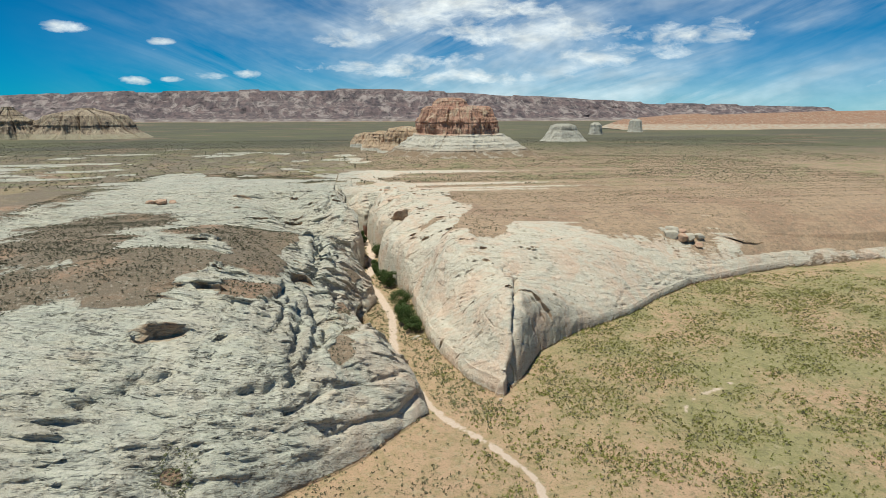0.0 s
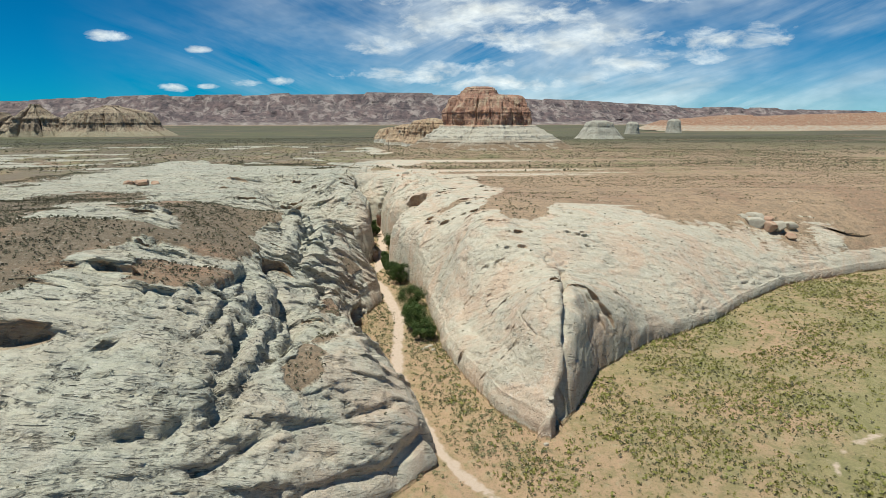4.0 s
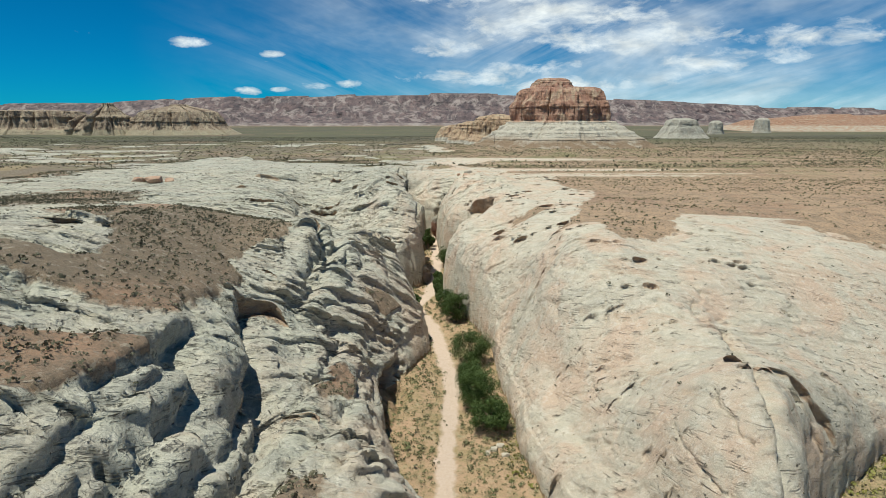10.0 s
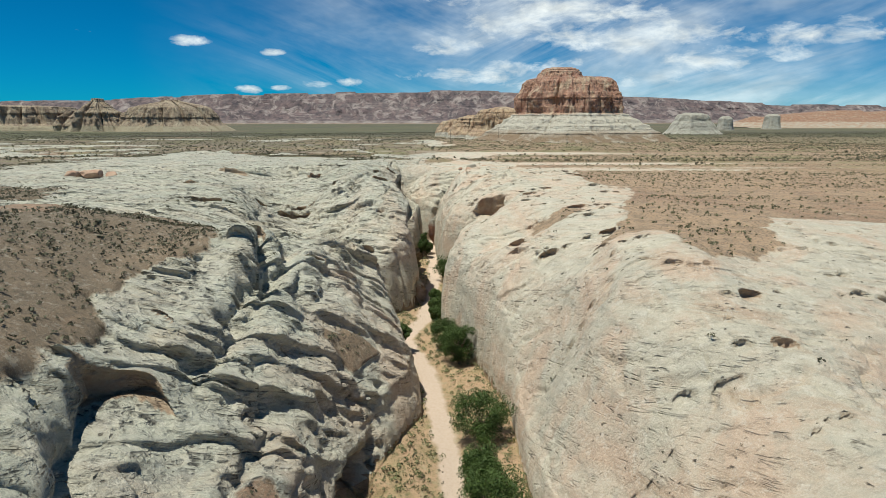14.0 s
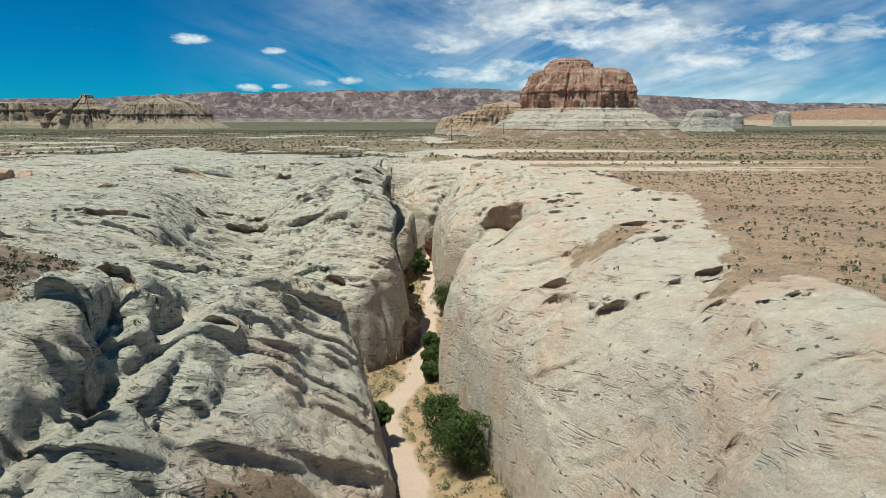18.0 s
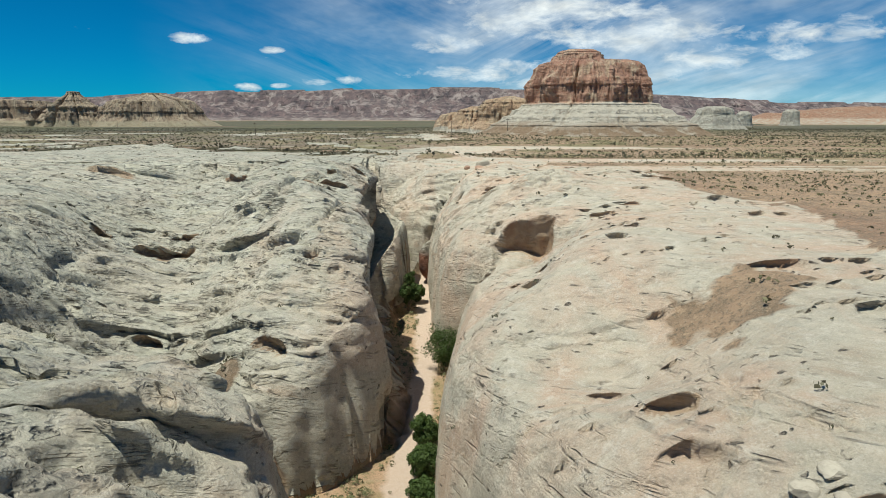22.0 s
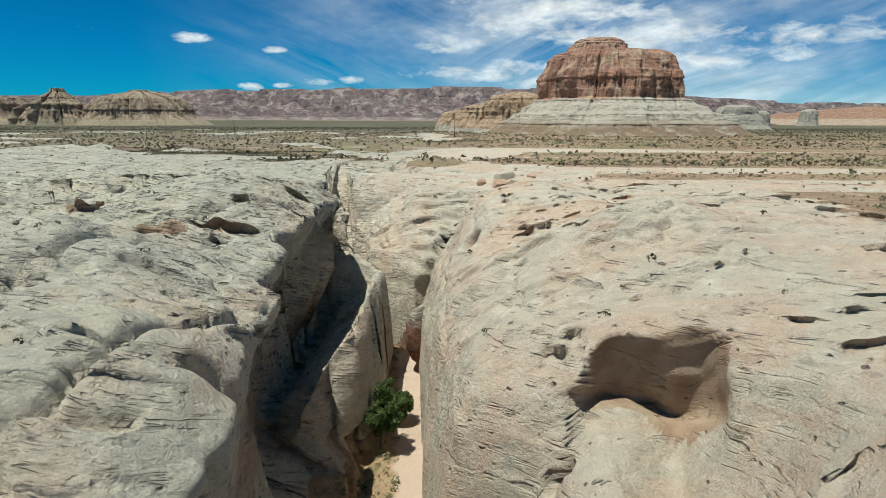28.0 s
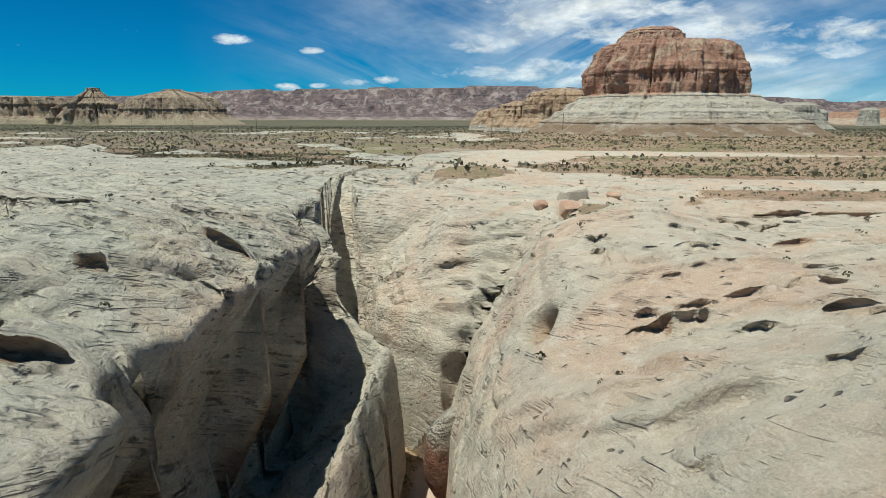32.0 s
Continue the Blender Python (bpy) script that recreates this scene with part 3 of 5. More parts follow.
def crease(places, deep, wide):
    """Cuts a groove along a line into the relief."""
    q = np.array(places, float)
    r0, r1 = np.searchsorted(rows_y, (q[:, 1].min() - 4 * wide, q[:, 1].max() + 4 * wide))
    sx, sy = gx[r0:r1], gy[r0:r1]
    if not sx.size:
        return
    wob = 0.8 * wide * vnoise(sx / 1.7, sy / 1.7, 0 * sx, 90) + 0.3 * wide * vnoise(sx * 1.3, sy * 1.3, 0 * sx, 91)
    best = np.full(sx.shape, 1e9)
    for a, b in zip(q[:-1], q[1:]):
        d = b - a
        u = np.clip(((sx - a[0]) * d[0] + (sy - a[1]) * d[1]) / (d @ d), 0, 1)
        best = np.minimum(best, np.hypot(sx - a[0] - u * d[0], sy - a[1] - u * d[1]))
    cut = np.exp(-np.abs((best + wob * 0.6) / wide) ** 1.4)
    disp[r0:r1] -= deep * cut * near_rock[r0:r1]


for deep, wide, *places in CREASES:
    crease(places, 0.8 * deep, 0.68 * wide)
cr = random.Random(9)
for k in range(150):
    left = k % 3 < 2
    x0, y0 = (cr.uniform(-40, 2), cr.uniform(72, 255)) if left else (cr.uniform(12, 45), cr.uniform(95, 255))
    a, long = radians(cr.gauss(12, 16) if left else cr.gauss(-8, 22)), cr.uniform(2.5, 8.0)
    line = [(x0 + long * (v - 0.5) * math.cos(a) + cr.uniform(-0.4, 0.4), y0 + long * (v - 0.5) * math.sin(a) + cr.uniform(-0.3, 0.3)) for v in (0, 0.33, 0.66, 1.0)]
    crease(line, cr.uniform(0.3, 0.9) * (1.0 if left else 0.45), cr.uniform(0.18, 0.40))
for cx, cy, cz, rx, ry, rz, deep in CAVES:
    q = np.sqrt(((gx - cx) / rx) ** 2 + ((gy - cy) / ry) ** 2 + ((gz - cz) / rz) ** 2 + 1e-9)
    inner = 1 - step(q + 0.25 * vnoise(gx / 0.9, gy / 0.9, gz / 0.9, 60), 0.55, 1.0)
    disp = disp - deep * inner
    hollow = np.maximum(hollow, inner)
rng = random.Random(5)
pits = []
for k in range(330):
    left = k % 3 == 0
    px, py = (rng.uniform(-38, 0), rng.uniform(80, 262)) if left else (rng.uniform(11, 46), rng.uniform(98, 262))
    size = rng.choice((0.3, 0.35, 0.4, 0.5, 0.65, 0.9)) * rng.uniform(0.8, 1.2) * (1.0 if left else 0.72)
    for j in range(rng.choice((1, 1, 2, 3, 5))):
        s2 = size * rng.uniform(0.5, 1.15)
        pits.append((px, py, rng.uniform(-15, 25), s2 * rng.uniform(1.0, 1.7), s2 * 0.62, s2 * 1.5, s2 * 0.8))
        px, py = px + size * rng.uniform(2.2, 4.5), py + rng.uniform(-0.5, 0.5)
gx2, gy2, gz2 = gx + nrm[..., 0] * disp, gy + nrm[..., 1] * disp, gz + nrm[..., 2] * disp
# the edges of the beds lean out over what lies before them
lean_out = np.clip(beds_out + 0.3, 0, 2) * near_rock * step(gd, 0.6, 2.0)
gy2 = gy2 - (1.0 - 0.5 * step(gy, 198, 210)) * lean_out
gx2 = gx2 + np.where(left_side, 0.25, -0.1) * lean_out
gz2 = gz2 + 0.10 * fbm(gx / 1.2, gy / 1.2, 0 * gx, 3, 70) * (gsoil > 0.8) * (np.abs(gx) < 160)


# the foot of the left wall is worn back under its rim
at_fin = step(gy, 213, 217) * step(gy, 240, 235)
fin_face = at_fin * step(gd, 2.2, 1.7)
under = left_side * step(gh, 0.3, 2.5) * step(gh, 16.2, 11.0) * step(gd, 6.0, 5.0) * (1 - fin_face)
gx2 = gx2 - under * (2.0 * step(gy, 185, 193) + 1.6 * step(gy, 196, 204)) * step(gy, 260, 250)
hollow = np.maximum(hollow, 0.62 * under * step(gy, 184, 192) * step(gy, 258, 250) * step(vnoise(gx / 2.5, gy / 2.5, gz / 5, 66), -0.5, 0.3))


# arched hollows: the lower half becomes the floor, the upper half a back wall and a roof that overhangs
for cx, cy, turn, half, long, deep, drop in ARCHES + pits:
    ax, ay = math.sin(radians(turn)), math.cos(radians(turn))
    r0, r1 = np.searchsorted(rows_y, (cy - 2 * half - 2 * long, cy + 2 * half + 2 * long))
    sx, sy = gx[r0:r1], gy[r0:r1]
    jag = 1 + 0.30 * vnoise(sx / 0.9, sy / 0.9, 0 * sx, 95)
    u = ((sx - cx) * ay - (sy - cy) * ax) / half * jag
    e = np.sqrt(np.clip(1 - u * u, 1e-6, 1))
    s = ((sx - cx) * ax + (sy - cy) * ay) / (long * e) + 0.30 * vnoise(sx / (0.5 * half), 0 * sx, 0 * sx + cy, 96) * e
    inside = (np.abs(u) < 1) & (np.abs(s) < 1) & ((half > 1.4) | (near_rock[r0:r1] > 0.5))
    zf = float(np.interp(cy, rows_y[r0:r1], gz[np.arange(r0, r1), np.abs(gx[r0:r1] - cx).argmin(1)])) - drop
    push = np.where(s < 0, s + 1, 1 - s) * deep * e
    r = np.hypot(((sx - cx) * ay - (sy - cy) * ax) / half, ((sx - cx) * ax + (sy - cy) * ay) / (1.6 * long))
    ahead = step(((sx - cx) * ax + (sy - cy) * ay) / long, -1.0, 0.6)
    zn = gz2[r0:r1] + near_rock[r0:r1] * half * (0.55 * ahead - 0.28) * (1 - step(r, 0.7, 1.9))
    z_new = np.where(s < 0, zn - (zn - zf) * np.clip(s + 1, 0, 1) * e, zn - (zn - zf) * e * (1 - np.sqrt(np.clip(s, 0, 1))))
    gx2[r0:r1] += np.where(inside, push * ax, 0)
    gy2[r0:r1] += np.where(inside, push * ay, 0)
    gz2[r0:r1] = np.where(inside, np.minimum(z_new, zn), zn)
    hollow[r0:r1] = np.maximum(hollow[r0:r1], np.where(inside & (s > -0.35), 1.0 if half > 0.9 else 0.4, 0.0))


def sheet(name, c0, c1, r0, r1, material, label, category):
    """One part of the ground, from column c0 to c1 and row r0 to r1."""
    block = (slice(r0, r1), slice(c0, c1))
    p = np.stack([gx2[block], gy2[block], gz2[block]], -1).reshape(-1, 3) * S
    nr, nc = gx2[block].shape
    k = np.arange(nr * nc).reshape(nr, nc)
    quads = np.stack([k[:-1, :-1], k[:-1, 1:], k[1:, 1:], k[1:, :-1]], -1).reshape(-1, 4)
    me = bpy.data.meshes.new(name)
    me.vertices.add(len(p))
    me.vertices.foreach_set("co", p.ravel())
    me.loops.add(quads.size)
    me.loops.foreach_set("vertex_index", quads.ravel())
    me.polygons.add(len(quads))
    me.polygons.foreach_set("loop_start", np.arange(0, quads.size, 4))
    me.polygons.foreach_set("use_smooth", np.ones(len(quads), bool))
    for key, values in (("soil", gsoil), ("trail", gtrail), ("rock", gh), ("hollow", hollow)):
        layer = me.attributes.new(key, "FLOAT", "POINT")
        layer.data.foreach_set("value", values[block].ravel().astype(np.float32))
    me.update()
    me.validate()
    me.materials.append(material)
    return tagged(new(name, me), label, category, "", "structure"), p, quads


# ---- materials ----
def principled(name, rough=0.9):
    m = bpy.data.materials.new(name)
    m.use_nodes = True
    n = Nodes(m.node_tree)
    shader = n.add("ShaderNodeBsdfPrincipled", {"Roughness": rough})
    n.add("ShaderNodeOutputMaterial", {0: shader.outputs[0]})
    return m, n, shader


def link(n, a, shader, socket):
    n.tree.links.new(a, shader.inputs[socket])


def attribute(n, key):
    a = n.add("ShaderNodeAttribute")
    a.attribute_name = key
    return a.outputs["Fac"]


def thin_lines(n, vector, scale, width, detail=2.0, distortion=0.6):
    """1 along thin wandering lines."""
    v = n.noise(vector, scale, detail, 0.5, distortion)
    return n.span(n.math("ABSOLUTE", n.math("SUBTRACT", v, 0.5)), width, width * 0.25)


def ground_material():
    m, n, shader = principled("sandstone_and_soil", 0.94)
    p = n.add("ShaderNodeNewGeometry").outputs["Position"]
    px, py, pz = n.add("ShaderNodeSeparateXYZ", {0: p}).outputs[:3]
    rock, soil, trail_far, hollow = attribute(n, "rock"), attribute(n, "soil"), attribute(n, "trail"), attribute(n, "hollow")
    big = n.noise(p, 0.05, 4, 0.55)
    mid = n.noise(p, 0.35, 5, 0.6)
    fine = n.noise(p, 2.6, 6, 0.68)
    speck = n.noise(p, 9.0, 4, 0.7)
    warp = n.math("MULTIPLY", n.noise(p, 0.06, 2, 0.5), 3.0)
    level = n.math("ADD", n.math("ADD", n.math("MULTIPLY", pz, 1.0), warp), n.math("ADD", n.math("MULTIPLY", px, 0.20), n.math("MULTIPLY", py, 0.30)))
    bed_at = n.add("ShaderNodeCombineXYZ", {0: n.math("MULTIPLY", px, 0.10), 1: n.math("MULTIPLY", py, 0.10), 2: level}).outputs[0]
    beds = n.noise(bed_at, 1.1, 7, 0.68, 0.3)
    # crevices between the beds at three sizes, each broken up into patches; their shade is painted in
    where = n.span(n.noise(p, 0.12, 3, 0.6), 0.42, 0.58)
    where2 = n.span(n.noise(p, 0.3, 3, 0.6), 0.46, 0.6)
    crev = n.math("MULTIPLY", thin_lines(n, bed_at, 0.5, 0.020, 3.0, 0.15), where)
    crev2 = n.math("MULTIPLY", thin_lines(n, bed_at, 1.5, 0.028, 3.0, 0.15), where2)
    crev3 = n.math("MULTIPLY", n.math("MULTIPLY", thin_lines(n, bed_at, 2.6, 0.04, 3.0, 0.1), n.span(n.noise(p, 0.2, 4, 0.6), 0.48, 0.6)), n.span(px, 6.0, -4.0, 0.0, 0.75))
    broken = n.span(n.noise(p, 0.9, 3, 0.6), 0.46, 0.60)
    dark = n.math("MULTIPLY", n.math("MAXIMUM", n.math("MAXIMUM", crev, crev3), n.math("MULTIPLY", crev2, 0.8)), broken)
    # small ragged pits, only dented by the bump, with their shade painted as dark spots
    ragged = n.add("ShaderNodeVectorMath", {0: n.add("ShaderNodeTexNoise", {"Vector": p, "Scale": 1.3, "Detail": 4.0}).outputs[1], 1: (0.9, 0.9, 0.9)}, operation="MULTIPLY").outputs[0]
    ragged = n.add("ShaderNodeVectorMath", {0: p, 1: ragged}, operation="ADD").outputs[0]
    shaded_pits = n.span(n.add("ShaderNodeTexVoronoi", {"Vector": n.scaled(ragged, 0.6, 1.1, 1.8), "Scale": 0.95}).outputs[0], 0.19, 0.11)
    shaded_pits = n.math("MULTIPLY", shaded_pits, n.span(n.noise(n.scaled(p, 0.5, 1.2, 1.2), 0.35, 4, 0.65), 0.49, 0.57))
    grain = n.noise(p, 0.8, 9, 0.80)
    # pale grey-cream stone with blushes and grey weathering
    cream = n.span(n.math("ADD", px, n.math("MULTIPLY", n.math("SUBTRACT", big, 0.5), 60.0)), -8.0, 14.0)
    stone = n.mix(cream, n.mix(n.span(big, 0.38, 0.62), (0.455, 0.44, 0.35), (0.53, 0.505, 0.405)), n.mix(n.span(mid, 0.38, 0.62), (0.495, 0.43, 0.33), (0.565, 0.50, 0.39)))
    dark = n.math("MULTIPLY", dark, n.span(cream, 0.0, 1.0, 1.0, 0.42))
    weather = n.span(cream, 0.0, 1.0, 0.85, 0.5)
    stone = n.mix(n.math("MULTIPLY", n.span(beds, 0.40, 0.70), n.math("MULTIPLY", weather, 0.75)), stone, (0.27, 0.265, 0.23))
    stone = n.mix(n.math("MULTIPLY", n.span(mid, 0.52, 0.72), n.math("MULTIPLY", weather, 0.55)), stone, (0.27, 0.26, 0.225))
    blush = n.noise(p, 0.11, 5, 0.62, 0.8)
    stone = n.mix(n.math("MULTIPLY", n.span(blush, 0.44, 0.62, 0.0, 0.8), n.span(px, -15.0, 15.0, 0.25, 1.0)), stone, (0.53, 0.37, 0.265))
    # rusty streaks along the beds
    rust = n.math("MULTIPLY", n.span(n.noise(bed_at, 0.42, 5, 0.65, 0.3), 0.56, 0.66), n.span(n.noise(p, 0.16, 4, 0.6), 0.46, 0.58))
    stone = n.mix(n.math("MULTIPLY", rust, n.span(cream, 0.0, 1.0, 0.25, 0.6)), stone, (0.40, 0.265, 0.17))
    stone = n.mix(n.math("MULTIPLY", n.span(fine, 0.54, 0.80), n.math("MULTIPLY", weather, 0.55)), stone, (0.19, 0.18, 0.15))
    stone = n.mix(n.math("MULTIPLY", n.span(grain, 0.52, 0.66, 0.0, 0.5), n.span(cream, 0.0, 1.0, 1.0, 0.6)), stone, (0.22, 0.21, 0.18))
    stone = n.mix(n.span(grain, 0.48, 0.34, 0.0, 0.6), stone, (0.68, 0.63, 0.54))
    stone = n.mix(n.span(speck, 0.52, 0.68, 0.0, 0.28), stone, (0.24, 0.225, 0.19))
    stone = n.mix(n.span(speck, 0.46, 0.32, 0.0, 0.45), stone, (0.66, 0.61, 0.51))
    # the crevice lines go near black in the colour, as shade inside them would
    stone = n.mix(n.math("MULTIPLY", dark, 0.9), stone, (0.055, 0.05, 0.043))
    # dark brown in the colour stands for the shade inside the small pits
    stone = n.mix(n.math("MULTIPLY", shaded_pits, 0.8), stone, (0.10, 0.08, 0.06))
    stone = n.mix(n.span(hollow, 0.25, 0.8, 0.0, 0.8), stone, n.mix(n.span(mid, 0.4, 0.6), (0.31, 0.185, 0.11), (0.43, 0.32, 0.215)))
    # soil: tan to reddish with a darker crust and gravel
    earth = n.mix(n.span(px, -40.0, 40.0), (0.155, 0.115, 0.076), (0.40, 0.265, 0.165))
    earth = n.mix(n.span(n.noise(p, 0.03, 4, 0.6), 0.50, 0.60), earth, (0.33, 0.20, 0.125))
    earth = n.mix(n.span(mid, 0.42, 0.7, 0.0, 0.7), earth, (0.155, 0.118, 0.08))
    earth = n.mix(n.span(fine, 0.50, 0.62, 0.0, 0.75), earth, (0.105, 0.085, 0.06))
    earth = n.mix(n.span(speck, 0.52, 0.66, 0.0, 0.7), earth, (0.36, 0.29, 0.21))
    earth = n.mix(n.span(n.noise(p, 1.1, 5, 0.7), 0.56, 0.64, 0.0, 0.7), earth, n.mix(n.span(px, -20.0, 25.0), (0.36, 0.31, 0.24), (0.45, 0.32, 0.205)))
    earth = n.mix(n.span(grain, 0.52, 0.64, 0.0, 0.5), earth, (0.10, 0.08, 0.055))
    sand = n.mix(n.span(fine, 0.3, 0.7), (0.51, 0.38, 0.29), (0.57, 0.45, 0.355))
    trail = n.math("ADD", trail_far, n.math("MULTIPLY", n.math("SUBTRACT", mid, 0.5), 1.8))
    width = n.span(py, 95.0, 205.0, 0.45, 1.0)
    low = n.span(rock, 0.6, 0.2)
    low = n.math("MULTIPLY", low, n.span(py, 340.0, 320.0))
    on_trail = n.math("MULTIPLY", n.span(n.math("DIVIDE", trail, width), 1.5, 0.95), low)
    warm = n.mix(n.span(mid, 0.35, 0.65), (0.47, 0.30, 0.19), (0.40, 0.27, 0.155))
    warm = n.mix(n.math("MULTIPLY", n.span(n.noise(p, 0.045, 5, 0.65), 0.40, 0.58), n.span(px, 30.0, 75.0, 0.1, 1.0)), warm, (0.29, 0.25, 0.115))
    warm = n.mix(n.math("MULTIPLY", n.span(n.noise(p, 0.35, 5, 0.7, 0.4), 0.50, 0.60), n.span(px, 25.0, 70.0, 0.35, 0.7)), warm, (0.20, 0.185, 0.075))
    warm = n.mix(n.span(n.noise(p, 0.62, 5, 0.7, 0.4), 0.56, 0.64, 0.0, 0.7), warm, (0.40, 0.33, 0.20))
    warm = n.mix(n.span(n.noise(p, 1.6, 5, 0.7), 0.54, 0.64, 0.0, 0.7), warm, (0.23, 0.21, 0.09))
    warm = n.mix(n.span(speck, 0.5, 0.66, 0.0, 0.7), warm, (0.12, 0.10, 0.055))
    warm = n.mix(n.span(grain, 0.52, 0.64, 0.0, 0.6), warm, (0.13, 0.115, 0.06))
    earth = n.mix(low, earth, warm)
    earth = n.mix(on_trail, earth, sand)
    green_at = n.math("MULTIPLY", n.span(n.noise(p, 0.06, 5, 0.65), 0.50, 0.60), n.span(py, 270.0, 380.0, 0.0, 0.75))
    earth = n.mix(green_at, earth, (0.20, 0.19, 0.085))
    # far plain: grey-green brush, dark gravel, bands of red earth
    band_at = n.scaled(p, 0.35, 1.0, 1.0)
    far_c = n.mix(n.span(n.noise(band_at, 0.012, 5, 0.6), 0.42, 0.58), (0.100, 0.098, 0.046), (0.070, 0.064, 0.042))
    far_c = n.mix(n.span(n.noise(band_at, 0.017, 4, 0.6), 0.57, 0.66), far_c, (0.21, 0.14, 0.09))
    far_c = n.mix(n.span(n.noise(p, 0.5, 3, 0.7), 0.52, 0.65, 0.0, 0.6), far_c, (0.06, 0.06, 0.035))
    earth = n.mix(n.span(n.math("ADD", py, n.math("MULTIPLY", n.math("ABSOLUTE", px), 0.25)), 560.0, 900.0, 0.0, 0.92), earth, far_c)
    earth = n.mix(n.math("MULTIPLY", n.span(grain, 0.50, 0.60, 0.0, 0.6), n.span(py, 330.0, 420.0)), earth, (0.05, 0.052, 0.03))
    bare = n.math("MULTIPLY", n.span(n.noise(n.scaled(p, 0.7, 1.0, 1.0), 0.07, 6, 0.7), 0.57, 0.62), n.math("MULTIPLY", n.span(py, 640.0, 420.0), n.span(px, 70.0, 10.0, 0.12, 1.0)))
    earth = n.mix(n.math("MULTIPLY", bare, n.span(py, 400.0, 450.0, 0.0, 0.55)), earth, (0.40, 0.355, 0.28))
    is_soil = n.span(n.math("ADD", soil, n.math("MULTIPLY", n.math("SUBTRACT", mid, 0.5), 0.9)), 0.78, 0.92)
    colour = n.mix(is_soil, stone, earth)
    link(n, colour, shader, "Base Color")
    rough_rock = n.math("ADD", n.math("MULTIPLY", fine, n.span(cream, 0.0, 1.0, 0.45, 0.42)), n.math("ADD", n.math("MULTIPLY", beds, n.span(cream, 0.0, 1.0, 0.40, 0.12)), n.math("MULTIPLY", mid, 0.3)))
    # thin plates: a slow fall and a sudden rise towards the next
    for size, depth, cut in ((0.8, 0.75, 0.48), (2.1, 0.30, 0.45)):
        wave = n.math("ADD", n.math("MULTIPLY", level, size), n.math("MULTIPLY", n.noise(p, 0.22 * size, 3, 0.55), 1.6))
        saw = n.math("SUBTRACT", 1.0, n.math("FRACT", wave))
        there = n.span(n.noise(n.scaled(p, 0.35, 0.9, 0.9), 0.55 * size, 3, 0.6), cut, cut + 0.12)
        rough_rock = n.math("ADD", rough_rock, n.math("MULTIPLY", n.math("MULTIPLY", saw, there), n.span(cream, 0.0, 1.0, depth * 1.6, depth * 0.06)))
    rough_rock = n.math("ADD", rough_rock, n.math("MULTIPLY", grain, n.span(cream, 0.0, 1.0, 0.58, 0.5)))
    rough_rock = n.math("SUBTRACT", rough_rock, n.math("MAXIMUM", dark, n.math("MULTIPLY", shaded_pits, 0.8)))
    rough_soil = n.math("ADD", n.math("MULTIPLY", speck, 0.25), n.math("MULTIPLY", fine, 0.35))
    height = n.add("ShaderNodeMix", {0: is_soil, 2: rough_rock, 3: rough_soil}).outputs[0]
    b = n.add("ShaderNodeBump", {"Strength": 1.0, "Distance": 0.55, "Height": height})
    link(n, b.outputs[0], shader, "Normal")
    return m


GROUND = ground_material()
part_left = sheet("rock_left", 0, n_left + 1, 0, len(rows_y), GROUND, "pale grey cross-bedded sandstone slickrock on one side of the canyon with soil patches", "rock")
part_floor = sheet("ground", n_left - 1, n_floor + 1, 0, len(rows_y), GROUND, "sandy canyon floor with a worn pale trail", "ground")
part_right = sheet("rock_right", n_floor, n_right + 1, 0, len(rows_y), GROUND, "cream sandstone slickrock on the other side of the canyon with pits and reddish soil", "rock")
part_plain = sheet("plain", n_right, gx.shape[1], 0, len(rows_y), GROUND, "open sandy plain with low desert brush", "ground")


# ---- helpers for things ----
def part(name, bm, material, parent, label=""):
    """Links a bmesh, or a pair of places and faces, as one mesh under a thing."""
    me = bpy.data.meshes.new(name)
    if isinstance(bm, tuple):
        fill_mesh(me, *bm)
    else:
        bm.to_mesh(me)
        bm.free()
    me.materials.append(material)
    ob = new(name, me)
    ob.parent = parent
    return tagged(ob, label)


def fill_mesh(me, places, faces, smooth=True):
    places, faces = np.asarray(places, float), np.asarray(faces, np.int64)
    me.vertices.add(len(places))
    me.vertices.foreach_set("co", places.ravel())
    me.loops.add(faces.size)
    me.loops.foreach_set("vertex_index", faces.ravel())
    me.polygons.add(len(faces))
    me.polygons.foreach_set("loop_start", np.arange(0, faces.size, faces.shape[1]))
    me.polygons.foreach_set("use_smooth", np.full(len(faces), smooth))
    me.update()


def anchor(name, x, y, z, label, category, group="", kind=""):
    ob = new(name)
    ob.empty_display_size = 0.5
    ob.matrix_world = Matrix.Translation((x, y, z))
    return tagged(ob, label, category, group, kind)


def ground_z(px, py):
    """Height of the ground in metres at a place of the plan."""
    return float(ground_plan(np.array([float(px)]), np.array([float(py)]))[0][0]) * S


def plain_material(name, colours, rough=0.85, scale=2.0, strength=0.4):
    """A matt material that wanders between two colours at two sizes."""
    m, n, shader = principled(name, rough)
    p = n.add("ShaderNodeNewGeometry").outputs["Position"]
    c = n.mix(n.span(n.noise(p, scale, 5, 0.6), 0.35, 0.65), colours[0], colours[1])
    c = n.mix(n.span(n.noise(p, scale * 8, 4, 0.6), 0.5, 0.8, 0.0, 0.5), c, tuple(0.55 * v for v in colours[0]))
    link(n, c, shader, "Base Color")
    b = n.add("ShaderNodeBump", {"Strength": strength, "Distance": 0.1, "Height": n.noise(p, scale * 6, 5, 0.65)})
    link(n, b.outputs[0], shader, "Normal")
    return m


